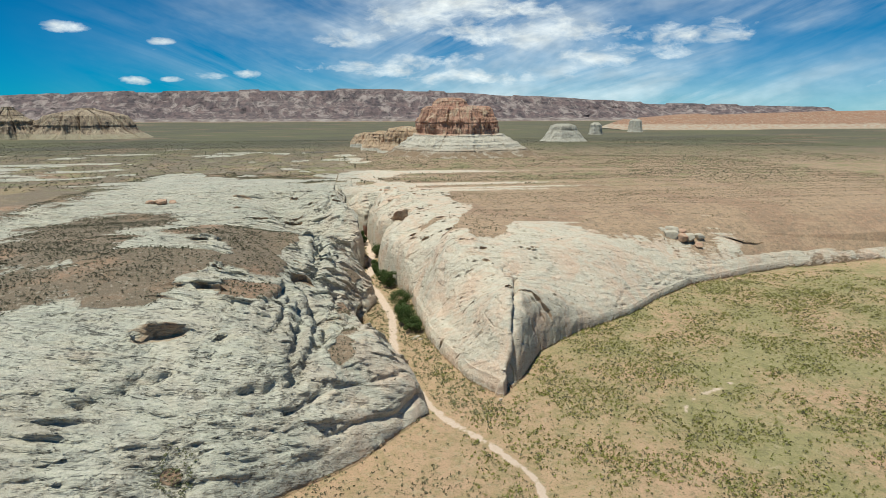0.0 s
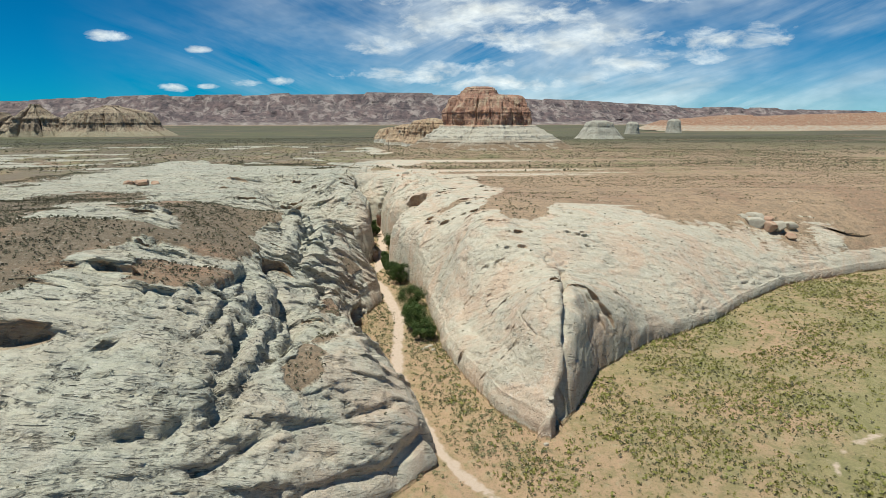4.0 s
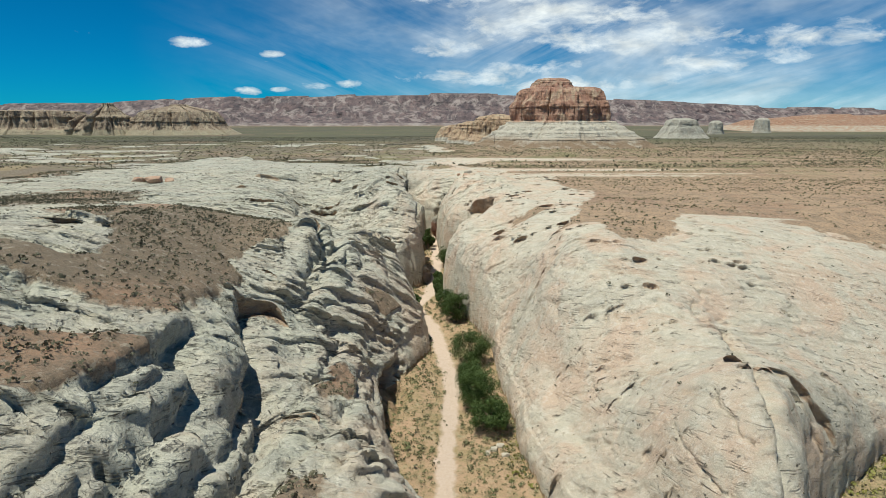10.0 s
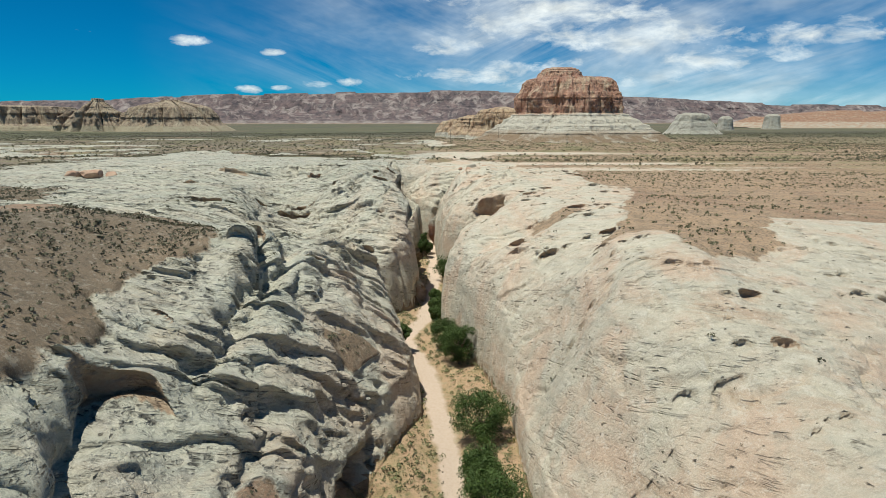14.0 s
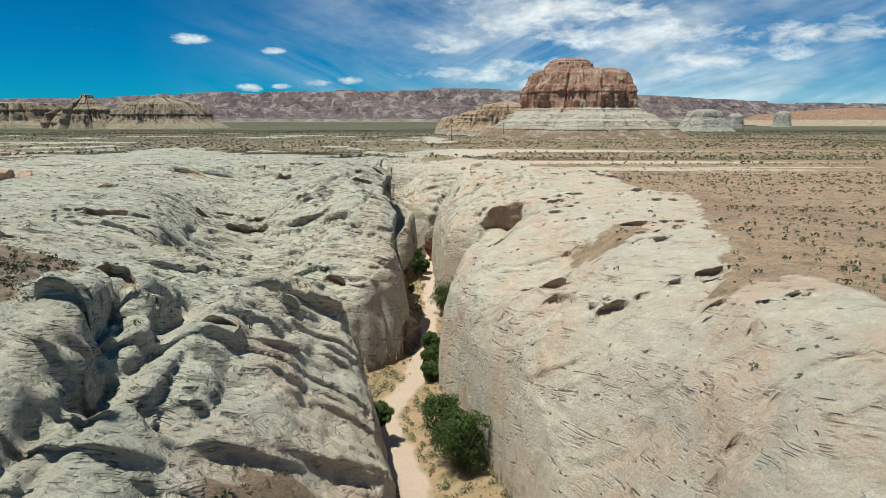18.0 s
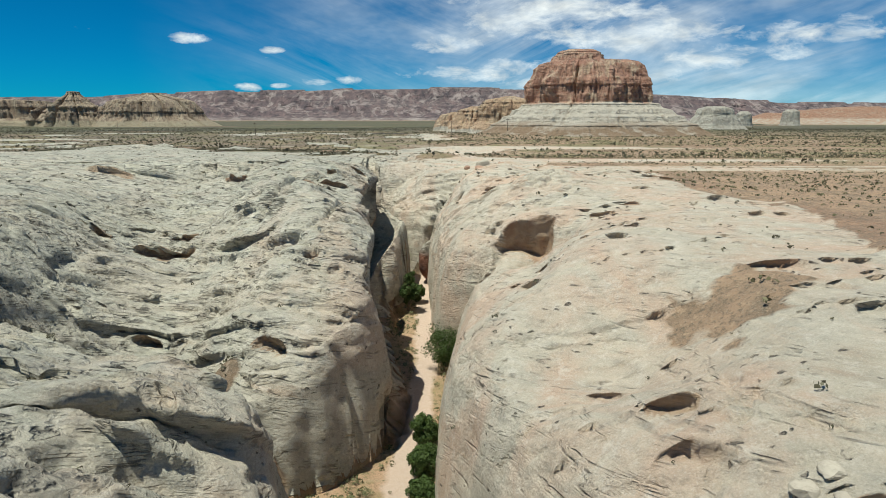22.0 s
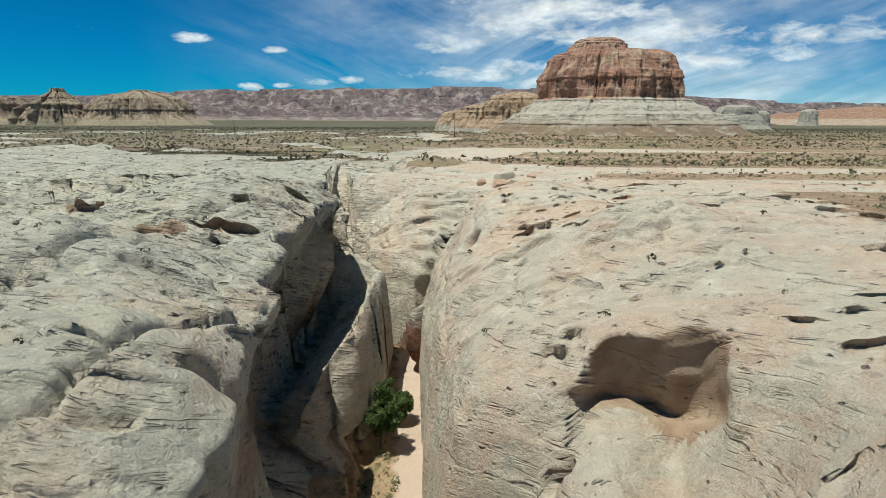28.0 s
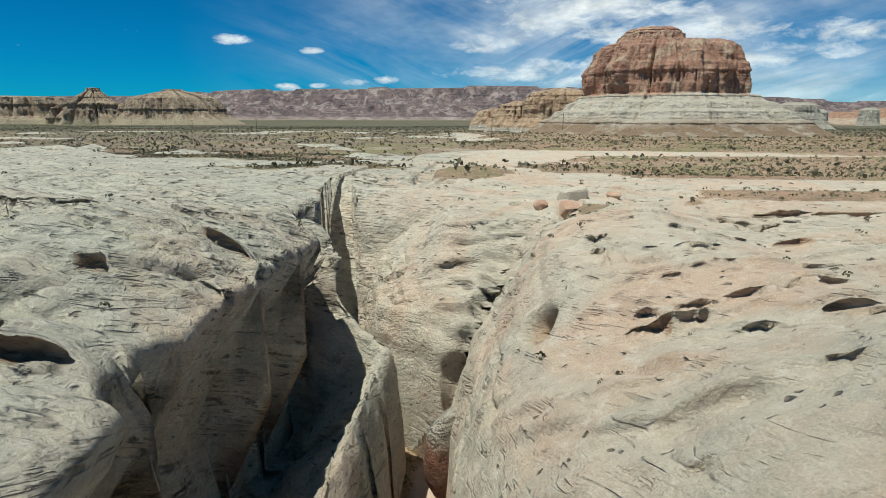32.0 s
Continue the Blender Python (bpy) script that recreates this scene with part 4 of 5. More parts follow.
def leaf_material(name, tones):
    """Leaves: each one takes its own tone between the given ones, with a little light coming through."""
    m, n, shader = principled(name, 0.75)
    r = n.add("ShaderNodeNewGeometry").outputs["Random Per Island"]
    c = n.mix(r, tones[0], tones[1])
    p = n.add("ShaderNodeNewGeometry").outputs["Position"]
    c = n.mix(n.span(n.noise(p, 0.25, 3, 0.6), 0.4, 0.65), c, tones[2])
    link(n, c, shader, "Base Color")
    return m


# ---- rocks that stand on the plain ----
def strata_material(name, foot_z, stone, foot, size=1.0, washed=True):
    """Banded red stone over a pale foot; foot_z is where the one meets the other."""
    m, n, shader = principled(name, 0.93)
    p = n.add("ShaderNodeNewGeometry").outputs["Position"]
    px, py, pz = n.add("ShaderNodeSeparateXYZ", {0: p}).outputs[:3]
    wob = n.math("MULTIPLY", n.math("SUBTRACT", n.noise(p, 0.03, 4, 0.6), 0.5), 8.0)
    p = n.scaled(p, 1 / size, 1 / size, 1 / size)
    z = n.math("ADD", pz, wob)
    streak = n.noise(n.scaled(p, 0.16, 0.16, 0.02), 1.0, 6, 0.65)
    bands = n.noise(n.scaled(p, 0.01, 0.01, 0.25), 1.0, 5, 0.7)
    c = n.mix(n.span(streak, 0.35, 0.65), stone[0], stone[1])
    c = n.mix(n.span(bands, 0.5, 0.64, 0.0, 0.2), c, stone[2])
    c = n.mix(n.span(n.noise(n.scaled(p, 0.09, 0.09, 0.06), 1.0, 6, 0.68, 0.8), 0.50, 0.62, 0.0, 0.7), c, stone[2])
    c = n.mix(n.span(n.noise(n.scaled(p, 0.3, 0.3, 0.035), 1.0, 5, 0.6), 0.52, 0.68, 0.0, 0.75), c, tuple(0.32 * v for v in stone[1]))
    pale = n.mix(n.span(n.noise(n.scaled(p, 0.10, 0.10, 0.22), 1.0, 6, 0.68), 0.4, 0.65), foot[0], foot[1])
    pale = n.mix(n.span(n.noise(p, 0.25, 5, 0.65), 0.55, 0.7, 0.0, 0.6), pale, foot[2])
    c = n.mix(n.span(z, foot_z - 0.7, foot_z + 0.7), pale, c)
    # soil has washed over the lowest slope
    if washed:
        c = n.mix(n.math("MULTIPLY", n.span(n.math("ADD", pz, n.math("MULTIPLY", wob, 1.2)), foot_z - 11.0, foot_z - 17.0), n.span(n.noise(p, 0.12, 5, 0.65), 0.36, 0.5, 0.35, 1.0)), c, (0.25, 0.175, 0.11))
    link(n, c, shader, "Base Color")
    b = n.add("ShaderNodeBump", {"Strength": 1.0, "Distance": 2.2, "Height": n.math("ADD", n.math("MULTIPLY", n.noise(p, 0.35, 6, 0.68), 1.3), n.math("ADD", n.noise(n.scaled(p, 0.30, 0.30, 0.05), 1.0, 5, 0.65), n.math("MULTIPLY", n.noise(n.scaled(p, 0.05, 0.05, 0.8), 1.0, 5, 0.6), 0.5)))})
    link(n, b.outputs[0], shader, "Normal")
    return m


def butte(outline, profile, seed, rough, around=260, turn=0.0, crack=0.35):
    """Rings of a rock. outline: half sizes along x and y and squareness; profile: rows of (share of the outline, height, roughness)."""
    rx, ry, square = outline
    a = np.linspace(0, 2 * math.pi, around, endpoint=False)
    ca, sa = np.cos(a), np.sin(a)
    r = (np.abs(ca) ** square + np.abs(sa) ** square) ** (-1 / square)
    k = np.arange(len(profile))
    fine = np.linspace(0, len(profile) - 1, (len(profile) - 1) * 11 + 1)
    share, high, wild = (np.interp(fine, k, [row[i] for row in profile]) for i in range(3))
    A, H = np.meshgrid(a, high)
    bx, by = (r * ca)[None] * share[:, None] * rx, (r * sa)[None] * share[:, None] * ry
    u, v = np.cos(A) * rx / rough, np.sin(A) * ry / rough
    out = wild[:, None] * rough * (0.60 * ridged(u * 0.55, v * 0.55, H / rough * 0.08, 4, seed) - crack * np.exp(-np.abs(vnoise(u * 0.7, v * 0.7, H / rough * 0.10, seed + 21)) / 0.05) + 0.30 * fbm(u * 1.6, v * 1.6, H / rough * 1.2, 4, seed + 9)
                                   + 0.05 * np.sign(vnoise(0 * u, 0 * v, H / rough * 4.0, seed + 5)))
    out = out + wild[:, None] * rough * (0.34 * ridged(u * 1.7, v * 1.7, H / rough * 0.12, 3, seed + 40) + 0.12 * ridged(u * 4, v * 4, H / rough * 0.8, 3, seed + 50))
    out = out + 0.13 * min(rx, ry) * vnoise(np.cos(A) * 1.8, np.sin(A) * 1.8, H / rough * 0.25, seed + 60)
    x, y = bx + out * np.cos(A), by + out * np.sin(A)
    z = H + 0.05 * rough * wild[:, None] * fbm(u * 2, v * 2, H / rough, 3, seed + 3)
    c, s = math.cos(radians(turn)), math.sin(radians(turn))
    p = np.stack([x * c - y * s, x * s + y * c, z], -1).reshape(-1, 3)
    nr = len(fine)
    i = np.arange(nr - 1)[:, None] * around
    j = np.arange(around)[None]
    quads = np.stack([i + j, i + (j + 1) % around, i + around + (j + 1) % around, i + around + j], -1).reshape(-1, 4)
    top = len(p)
    p = np.concatenate([p, [[p[-around:, 0].mean(), p[-around:, 1].mean(), high[-1]]]])
    last = (nr - 1) * around
    cap = np.stack([last + np.arange(around), last + (np.arange(around) + 1) % around, np.full(around, top), np.full(around, top)], -1)
    return p, quads, cap


def rock_thing(name, x, y, z, rings, material, label, category, part_name="body"):
    p, quads, cap = rings
    thing = anchor(name, x, y, z, label, category)
    me = bpy.data.meshes.new(part_name)
    tri = cap[:, :3]
    places = [tuple(v) for v in p]
    me.from_pydata(places, [], [tuple(q) for q in quads] + [tuple(q) for q in tri])
    me.polygons.foreach_set("use_smooth", np.ones(len(me.polygons), bool))
    me.materials.append(material)
    me.update()
    ob = new(part_name, me)
    ob.parent = thing
    return thing


RED = ((0.46, 0.265, 0.185), (0.34, 0.175, 0.12), (0.54, 0.43, 0.305))
PALE = ((0.52, 0.475, 0.39), (0.46, 0.41, 0.33), (0.29, 0.22, 0.16))
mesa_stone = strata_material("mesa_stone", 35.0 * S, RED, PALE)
mx, my, mz = 87 * S, 464 * S, 17.0 * S
rel = lambda z: (z - 17.0) * S
mesa = rock_thing("mesa", mx + 1.5, my, mz, butte((31.5 * S, 30 * S, 2.7), [(2.3, rel(14.5), 0.2), (1.95, rel(18.5), 0.4), (1.72, rel(21.5), 0.7), (1.58, rel(24.0), 0.9), (1.48, rel(25.2), 0.8), (1.40, rel(28), 0.9), (1.30, rel(29.0), 0.8), (1.22, rel(31.4), 0.8),
                                                               (1.12, rel(32.4), 0.7), (1.05, rel(34.4), 0.6), (0.92, rel(35), 0.7), (0.87, rel(42), 1.2), (0.79, rel(48), 1.1), (0.75, rel(53.4), 0.9), (0.71, rel(55.4), 0.6), (0.64, rel(56.0), 0.4), (0.2, rel(56.4), 0.2)], 101, 9.0, 520, 0.0, 0.8), mesa_stone,
                  "red sandstone mesa on a pale ledgy foot", "mesa")
p, quads, cap = butte((10.5 * S, 12 * S, 2.6), [(1.3, rel(52), 0.4), (1.2, rel(56.4), 0.7), (1.08, rel(58.6), 0.8), (1.10, rel(59.4), 0.6), (0.98, rel(60.0), 0.7), (0.90, rel(61.2), 0.6), (0.78, rel(62.0), 0.4), (0.2, rel(62.4), 0.3)], 131, 6.0, 200)
p[:, 0] -= 7.0 * S
me = bpy.data.meshes.new("cap")
me.from_pydata([tuple(v) for v in p], [], [tuple(q) for q in quads] + [tuple(q[:3]) for q in cap])
me.materials.append(mesa_stone)
crown = new("cap", me)
crown.parent = mesa
yellow_stone = strata_material("yellow_stone", 21.0 * S, ((0.46, 0.335, 0.215), (0.37, 0.24, 0.155), (0.50, 0.40, 0.28)), PALE)
for k, (px, py, rx, ry, top, sd) in enumerate([(50, 500, 20, 18, 39, 141), (31, 545, 15, 16, 34, 151), (20, 600, 13, 12, 31, 161)]):
    rock_thing("rock_outcrop", px * S, py * S, mz, butte((rx * S, ry * S, 2.4), [(1.4, rel(15), 0.3), (1.2, rel(22), 0.5), (0.95, rel(25), 0.9), (0.75, rel(top - 5), 1.5), (0.5, rel(top - 1), 1.4), (0.25, rel(top), 0.8), (0.1, rel(top + 1), 0.3)], sd, 6.0, 200),
               yellow_stone, "yellowish sandstone outcrop below the red mesa", "rock")
grey_stone = strata_material("grey_stone", 300.0, RED, ((0.44, 0.41, 0.34), (0.34, 0.31, 0.255), (0.2, 0.17, 0.13)), 1.0, False)
rock_thing("knob", 262 * S, 690 * S, mz, butte((22 * S, 16 * S, 2.4), [(1.5, rel(14), 0.3), (1.1, rel(20), 0.4), (0.72, rel(30), 0.6), (0.6, rel(36), 0.5), (0.3, rel(38), 0.3)], 171, 7.0, 140),
           grey_stone, "grey rounded sandstone knob on the plain", "rock")
for px, py, rx, top, sd in [(395, 900, 9, 36, 181), (520, 1010, 10, 40, 183), (330, 860, 16, 26, 185)]:
    rock_thing("rock_stub", px * S, py * S, mz, butte((rx * S, rx * S, 2.4), [(1.5, rel(13), 0.3), (1.1, rel(22), 0.5), (0.8, rel(top - 3), 0.8), (0.4, rel(top), 0.4)], sd, 5.0, 90),
               grey_stone, "small weathered sandstone stub far out on the plain", "rock")
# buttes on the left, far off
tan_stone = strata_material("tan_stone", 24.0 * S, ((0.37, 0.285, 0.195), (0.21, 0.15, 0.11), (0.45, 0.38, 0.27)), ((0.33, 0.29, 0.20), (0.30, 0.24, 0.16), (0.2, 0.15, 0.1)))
BROAD = [(1.35, 13, 0.3), (1.2, 22, 0.5), (0.98, 27, 0.9), (0.84, 42, 1.2), (0.76, 50, 1.2), (0.3, 52, 0.5)]
PEAK = [(1.3, 13, 0.3), (1.05, 23, 0.6), (0.9, 30, 0.9), (0.72, 42, 0.9), (0.42, 49, 0.7), (0.20, 56, 0.3), (0.19, 58, 0.2), (0.17, 60, 0.2), (0.06, 60.4, 0.1)]
SLOPED = [(1.5, 13, 0.3), (1.2, 23, 0.5), (1.0, 29, 0.9), (0.86, 40, 1.0), (0.72, 48, 1.0), (0.50, 52, 0.9), (0.18, 56.5, 0.4), (0.16, 58.5, 0.2), (0.05, 59, 0.1)]
LOW = [(1.35, 13, 0.3), (1.15, 24, 0.7), (0.8, 36, 1.2), (0.5, 42, 1.2), (0.2, 45, 0.6)]
for px, py, rx, ry, profile, sd, turn in [(-362, 905, 62, 36, SLOPED, 201, -10), (-400, 915, 36, 30, LOW, 207, 0), (-456, 898, 32, 26, PEAK, 211, 0), (-497, 930, 30, 30, LOW, 221, 0), (-585, 940, 66, 44, BROAD, 231, 10), (-700, 930, 66, 40, BROAD, 241, 0)]:
    rock_thing("butte", px * S, py * S, mz, butte((rx * S, ry * S, 2.6), [(a, rel(b), c) for a, b, c in profile], sd, 21.0, 300, turn, 0.9),
               tan_stone, "tan weathered sandstone butte far off on the plain", "butte")

# ---- the long cliff behind the plain, and the low red scarp on the right ----
def cliff_sheet(name, x0, x1, y0, depth, heights, seed, material, label, nx=700, ny=40, wild=1.0):
    """A cliff that runs along x: talus, bands of cliff, a level top. heights: rows of (x, height of the top)."""
    xs = np.linspace(x0, x1, nx)[None]
    v = np.linspace(0, 1, ny)[:, None]
    top = np.interp(xs, [h[0] for h in heights], [h[1] for h in heights])
    top = top + wild * (7 * fbm(xs / 260, 0 * xs, 0 * xs, 5, seed) + 4 * np.sign(vnoise(xs / 140, 0 * xs, 0 * xs, seed + 3)))
    gully = ridged(xs / 170, v * 1.5, 0 * xs, 4, seed + 7)
    shape = np.interp(v + 0.10 * gully * np.sin(v * math.pi), [0, 0.25, 0.42, 0.5, 0.68, 0.78, 1.0], [0, 0.16, 0.42, 0.50, 0.80, 0.97, 1.0])
    y = y0 + depth * v + wild * 70 * gully * np.sin(np.clip(v, 0, 1) * math.pi) ** 0.7 + wild * 40 * vnoise(xs / 420, 0 * v, 0 * xs, seed + 11)
    z = 15 * S + (top - 15 * S) * shape + wild * 7 * fbm(xs / 60, v * 9, 0 * xs, 4, seed + 13) * np.sin(v * math.pi)
    p = np.stack([xs + 0 * v, y, z], -1).reshape(-1, 3)
    k = np.arange(nx * ny).reshape(ny, nx)
    quads = np.stack([k[:-1, :-1], k[:-1, 1:], k[1:, 1:], k[1:, :-1]], -1).reshape(-1, 4)
    me = bpy.data.meshes.new(name)
    fill_mesh(me, p, quads)
    me.materials.append(material)
    return tagged(new(name, me), label, "cliff", "", "structure")


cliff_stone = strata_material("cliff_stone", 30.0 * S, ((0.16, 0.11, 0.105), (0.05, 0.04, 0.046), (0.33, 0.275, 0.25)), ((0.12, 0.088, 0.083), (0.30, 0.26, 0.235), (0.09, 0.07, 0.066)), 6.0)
H0 = 3300.0
cliff_sheet("cliff_far", -3300, 3300, H0, 420, [(-3300, 140), (-2000, 160), (-1500, 182), (-700, 200), (0, 216), (500, 208), (1200, 172), (2000, 132), (3300, 105)], 301, cliff_stone,
            "long purplish-red cliff line behind the plain")
scarp_stone = strata_material("scarp_stone", 27.0 * S, ((0.34, 0.185, 0.115), (0.27, 0.15, 0.095), (0.40, 0.31, 0.22)), ((0.42, 0.37, 0.29), (0.36, 0.21, 0.13), (0.30, 0.16, 0.10)))
cliff_sheet("scarp_right", 740, 2900, 1420, 260, [(740, 24), (820, 50), (1000, 62), (1300, 70), (1900, 78), (2900, 80)], 331, scarp_stone, "low banded red and cream scarp on the plain", 420, 34, 0.45)

# ---- growth ----
def leaf_ball(rnd, centres, radii, per, size):
    """Small leaves, two triangles each, on the skins of balls."""
    c = np.repeat(np.asarray(centres), per, 0)
    r = np.repeat(np.asarray(radii), per)[:, None]
    d = rnd.normal(size=c.shape)
    d /= np.linalg.norm(d, axis=1)[:, None]
    mid = c + d * r * rnd.uniform(0.55, 1.08, (len(c), 1))
    a = rnd.normal(size=c.shape)
    a -= d * (a * d).sum(1)[:, None] * 0.6
    a /= np.linalg.norm(a, axis=1)[:, None]
    b = np.cross(d + 0.5 * rnd.normal(size=c.shape), a)
    b /= np.maximum(np.linalg.norm(b, axis=1), 1e-6)[:, None]
    s = size * rnd.uniform(0.6, 1.4, (len(c), 1))
    p = np.stack([mid - a * s, mid - b * s * 0.55, mid + a * s, mid + b * s * 0.55], 1).reshape(-1, 3)
    return p, np.arange(len(p)).reshape(-1, 4)


BARK = plain_material("bark", ((0.16, 0.115, 0.08), (0.10, 0.075, 0.055)), 0.9, 3.0)
TREE_LEAF = leaf_material("tree_leaves", ((0.022, 0.044, 0.005), (0.062, 0.100, 0.011), (0.040, 0.070, 0.008)))


def limb(points, radii, sides=7):
    """A tapered stem along points."""
    rings = []
    for k, (q, r) in enumerate(zip(points, radii)):
        ahead = (Vector(points[min(k + 1, len(points) - 1)]) - Vector(points[max(k - 1, 0)])).normalized()
        u = ahead.orthogonal().normalized()
        w = ahead.cross(u)
        rings += [tuple(Vector(q) + (u * math.cos(a) + w * math.sin(a)) * r) for a in (2 * math.pi * i / sides for i in range(sides))]
    quads = [(k * sides + i, k * sides + (i + 1) % sides, (k + 1) * sides + (i + 1) % sides, (k + 1) * sides + i) for k in range(len(points) - 1) for i in range(sides)]
    return np.array(rings), np.array(quads)


def tree(px, py, wide, tall, seed, label):
    rnd = np.random.RandomState(seed)
    thing = anchor("tree", px * S, py * S, ground_z(px, py) - 0.1, label, "tree", "trees along the canyon floor")
    lean = rnd.uniform(-0.4, 0.4, 2)
    trunk = [(lean[0] * t * t, lean[1] * t * t, tall * 0.55 * t) for t in (0, 0.3, 0.6, 1.0)]
    part("trunk", limb(trunk, [0.24, 0.2, 0.15, 0.08]), BARK, thing)
    for k in range(5):
        a = k * 1.26 + rnd.uniform(-0.3, 0.3)
        z = tall * rnd.uniform(0.12, 0.35)
        out = wide * rnd.uniform(0.28, 0.40)
        part("limb", limb([(0, 0, z), (out * 0.5 * math.cos(a), out * 0.5 * math.sin(a), z + tall * 0.16), (out * math.cos(a), out * math.sin(a), z + tall * rnd.uniform(0.25, 0.45))], [0.13, 0.09, 0.04], 6), BARK, thing)
    n = 46
    d = rnd.normal(size=(n, 3))
    d /= np.linalg.norm(d, axis=1)[:, None]
    rad = rnd.uniform(0.45, 1.0, (n, 1)) ** 0.6
    centre = d * rad * np.array([wide * 0.40, wide * 0.40, tall * 0.36]) + np.array([lean[0], lean[1], tall * 0.54])
    centre[:, :2] += rnd.normal(size=(n, 2)) * wide * 0.05
    radius = wide * rnd.uniform(0.11, 0.19, n)
    part("crown", leaf_ball(rnd, centre, radius, 230, 0.115), TREE_LEAF, thing, "dense dark green crown of small leaves")
    return thing


for k, (px, py, wide, tall, label) in enumerate([
    (13.4, 124.0, 5.2, 4.6, "dark green leafy tree at the foot of the canyon wall"), (12.2, 129.5, 6.0, 5.6, "dark green leafy tree at the foot of the canyon wall"),
    (11.6, 135.0, 4.4, 4.2, "smaller dark green tree beside the sandy trail"), (11.8, 142.0, 6.4, 6.0, "broad dark green tree beside the sandy trail"),
    (10.4, 159.2, 5.6, 6.2, "broad dark green tree beside the sandy trail"), (8.6, 163.2, 4.6, 5.2, "dark green leafy tree at the foot of the canyon wall"),
    (7.4, 176.0, 2.6, 3.0, "low dark green tree close to the canyon wall"), (7.5, 180.0, 2.8, 3.4, "low dark green tree close to the canyon wall"), (7.6, 184.0, 2.8, 3.4, "low dark green tree close to the canyon wall"),
    (9.1, 199.2, 5.8, 5.6, "broad dark green tree that fills a recess of the wall"), (4.0, 217.5, 3.2, 7.0, "tall narrow green tree in the shade of the wall"), (3.0, 163.5, 2.6, 2.6, "small dark green tree below the grey rock"),
    (4.9, 222.0, 2.6, 3.6, "small dark green tree below the shaded wall")]):
    tree(px, py, wide * 1.2, tall * 1.12, 700 + k, label)

# low brush: places are drawn from the cells of the ground
def brush(name, label, count, weight, sizes, material, per, seed, flat=0.75):
    rnd = np.random.RandomState(seed)
    x, y, z = gx2[:-1, :-1], gy2[:-1, :-1], gz2[:-1, :-1]
    area = np.abs((gx[:-1, 1:] - gx[:-1, :-1]) * (gy[1:, :-1] - gy[:-1, :-1]))
    w = (area * weight[:-1, :-1]).ravel()
    pick = rnd.choice(len(w), count, p=w / w.sum())
    i, j = np.unravel_index(pick, x.shape)
    u, v = rnd.uniform(size=(2, count))
    at = lambda g: g[i, j] + u * (g[i, j + 1] - g[i, j]) + v * (g[i + 1, j] - g[i, j])
    place = np.stack([at(gx2), at(gy2), at(gz2)], 1) * S
    size = sizes[0] + (sizes[1] - sizes[0]) * rnd.uniform(size=count) ** 2.2
    place[:, 2] += size * 0.25
    d = rnd.normal(size=(count, per, 3))
    d /= np.linalg.norm(d, axis=2)[..., None]
    d[..., 2] = np.abs(d[..., 2]) * flat
    mid = place[:, None] + d * size[:, None, None] * rnd.uniform(0.7, 1.0, (count, per, 1)) * 0.42
    a = rnd.normal(size=d.shape)
    a -= d * (a * d).sum(2)[..., None] * 0.8
    a /= np.linalg.norm(a, axis=2)[..., None]
    b = np.cross(d, a)
    b /= np.maximum(np.linalg.norm(b, axis=2), 1e-6)[..., None]
    s = size[:, None, None] * rnd.uniform(0.6, 1.2, (count, per, 1)) * 0.62 / math.sqrt(per)
    p = np.stack([mid - a * s, mid - b * s * 0.7, mid + a * s, mid + b * s * 0.7], 2).reshape(-1, 3)
    me = bpy.data.meshes.new(name)
    fill_mesh(me, p, np.arange(len(p)).reshape(-1, 4), False)
    me.materials.append(material)
    return tagged(new(name, me), label, "shrubs", "", "stuff")


SAGE = leaf_material("sage_leaves", ((0.095, 0.085, 0.048), (0.17, 0.155, 0.095), (0.07, 0.065, 0.036)))
OLIVE = leaf_material("olive_leaves", ((0.15, 0.145, 0.03), (0.31, 0.28, 0.075), (0.19, 0.19, 0.045)))
GREEN = leaf_material("brush_leaves", ((0.10, 0.11, 0.04), (0.20, 0.20, 0.09), (0.15, 0.15, 0.07)))
DRY = leaf_material("dry_brush_leaves", ((0.11, 0.10, 0.05), (0.21, 0.185, 0.095), (0.085, 0.08, 0.04)))
on_soil = step(gsoil, 0.75, 0.95)
high_ground = on_soil * (gh > 3) * (gy < 330) * (gy > 60)
low_ground = (gh < 0.3) * (gy < 240) * (gy > 45) * step(gtrail, 0.9, 1.6)
clump = step(fbm(gx / 6, gy / 6, 0 * gx, 3, 80), -0.35, 0.35) + 0.15
brush("shrubs_left", "small grey-green desert shrubs scattered over brown soil", 20000, high_ground * (gx < 3) * (gx > -110) * clump, (0.3, 0.9), SAGE, 7, 11)
brush("shrubs_right", "small grey-green desert shrubs scattered over reddish soil", 30000, on_soil * (gh > 3) * (gy > 60) * (gy < 430) * (gx >= 3) * (gx < 170) * clump, (0.3, 0.95), DRY, 7, 12)
brush("shrubs_plain", "olive and grey shrubs on the sandy plain before the cliffs", 30000, low_ground * (gx > 14) * (gx < 150) * (gy < 150) * clump, (0.25, 1.1), OLIVE, 6, 13)
brush("shrubs_plain_grey", "grey sagebrush on the sandy plain before the cliffs", 22000, low_ground * (gx > -20) * (gx < 150) * (gy < 150) * clump, (0.2, 0.9), DRY, 6, 14)
near_front = step(read(FRONT_FAR, gx, gy), -11, -1.0)
brush("shrubs_cliff_foot", "bright green brush along the foot of the cliff", 6500, low_ground * (gx > 26) * near_front, (0.4, 1.5), OLIVE, 12, 15)
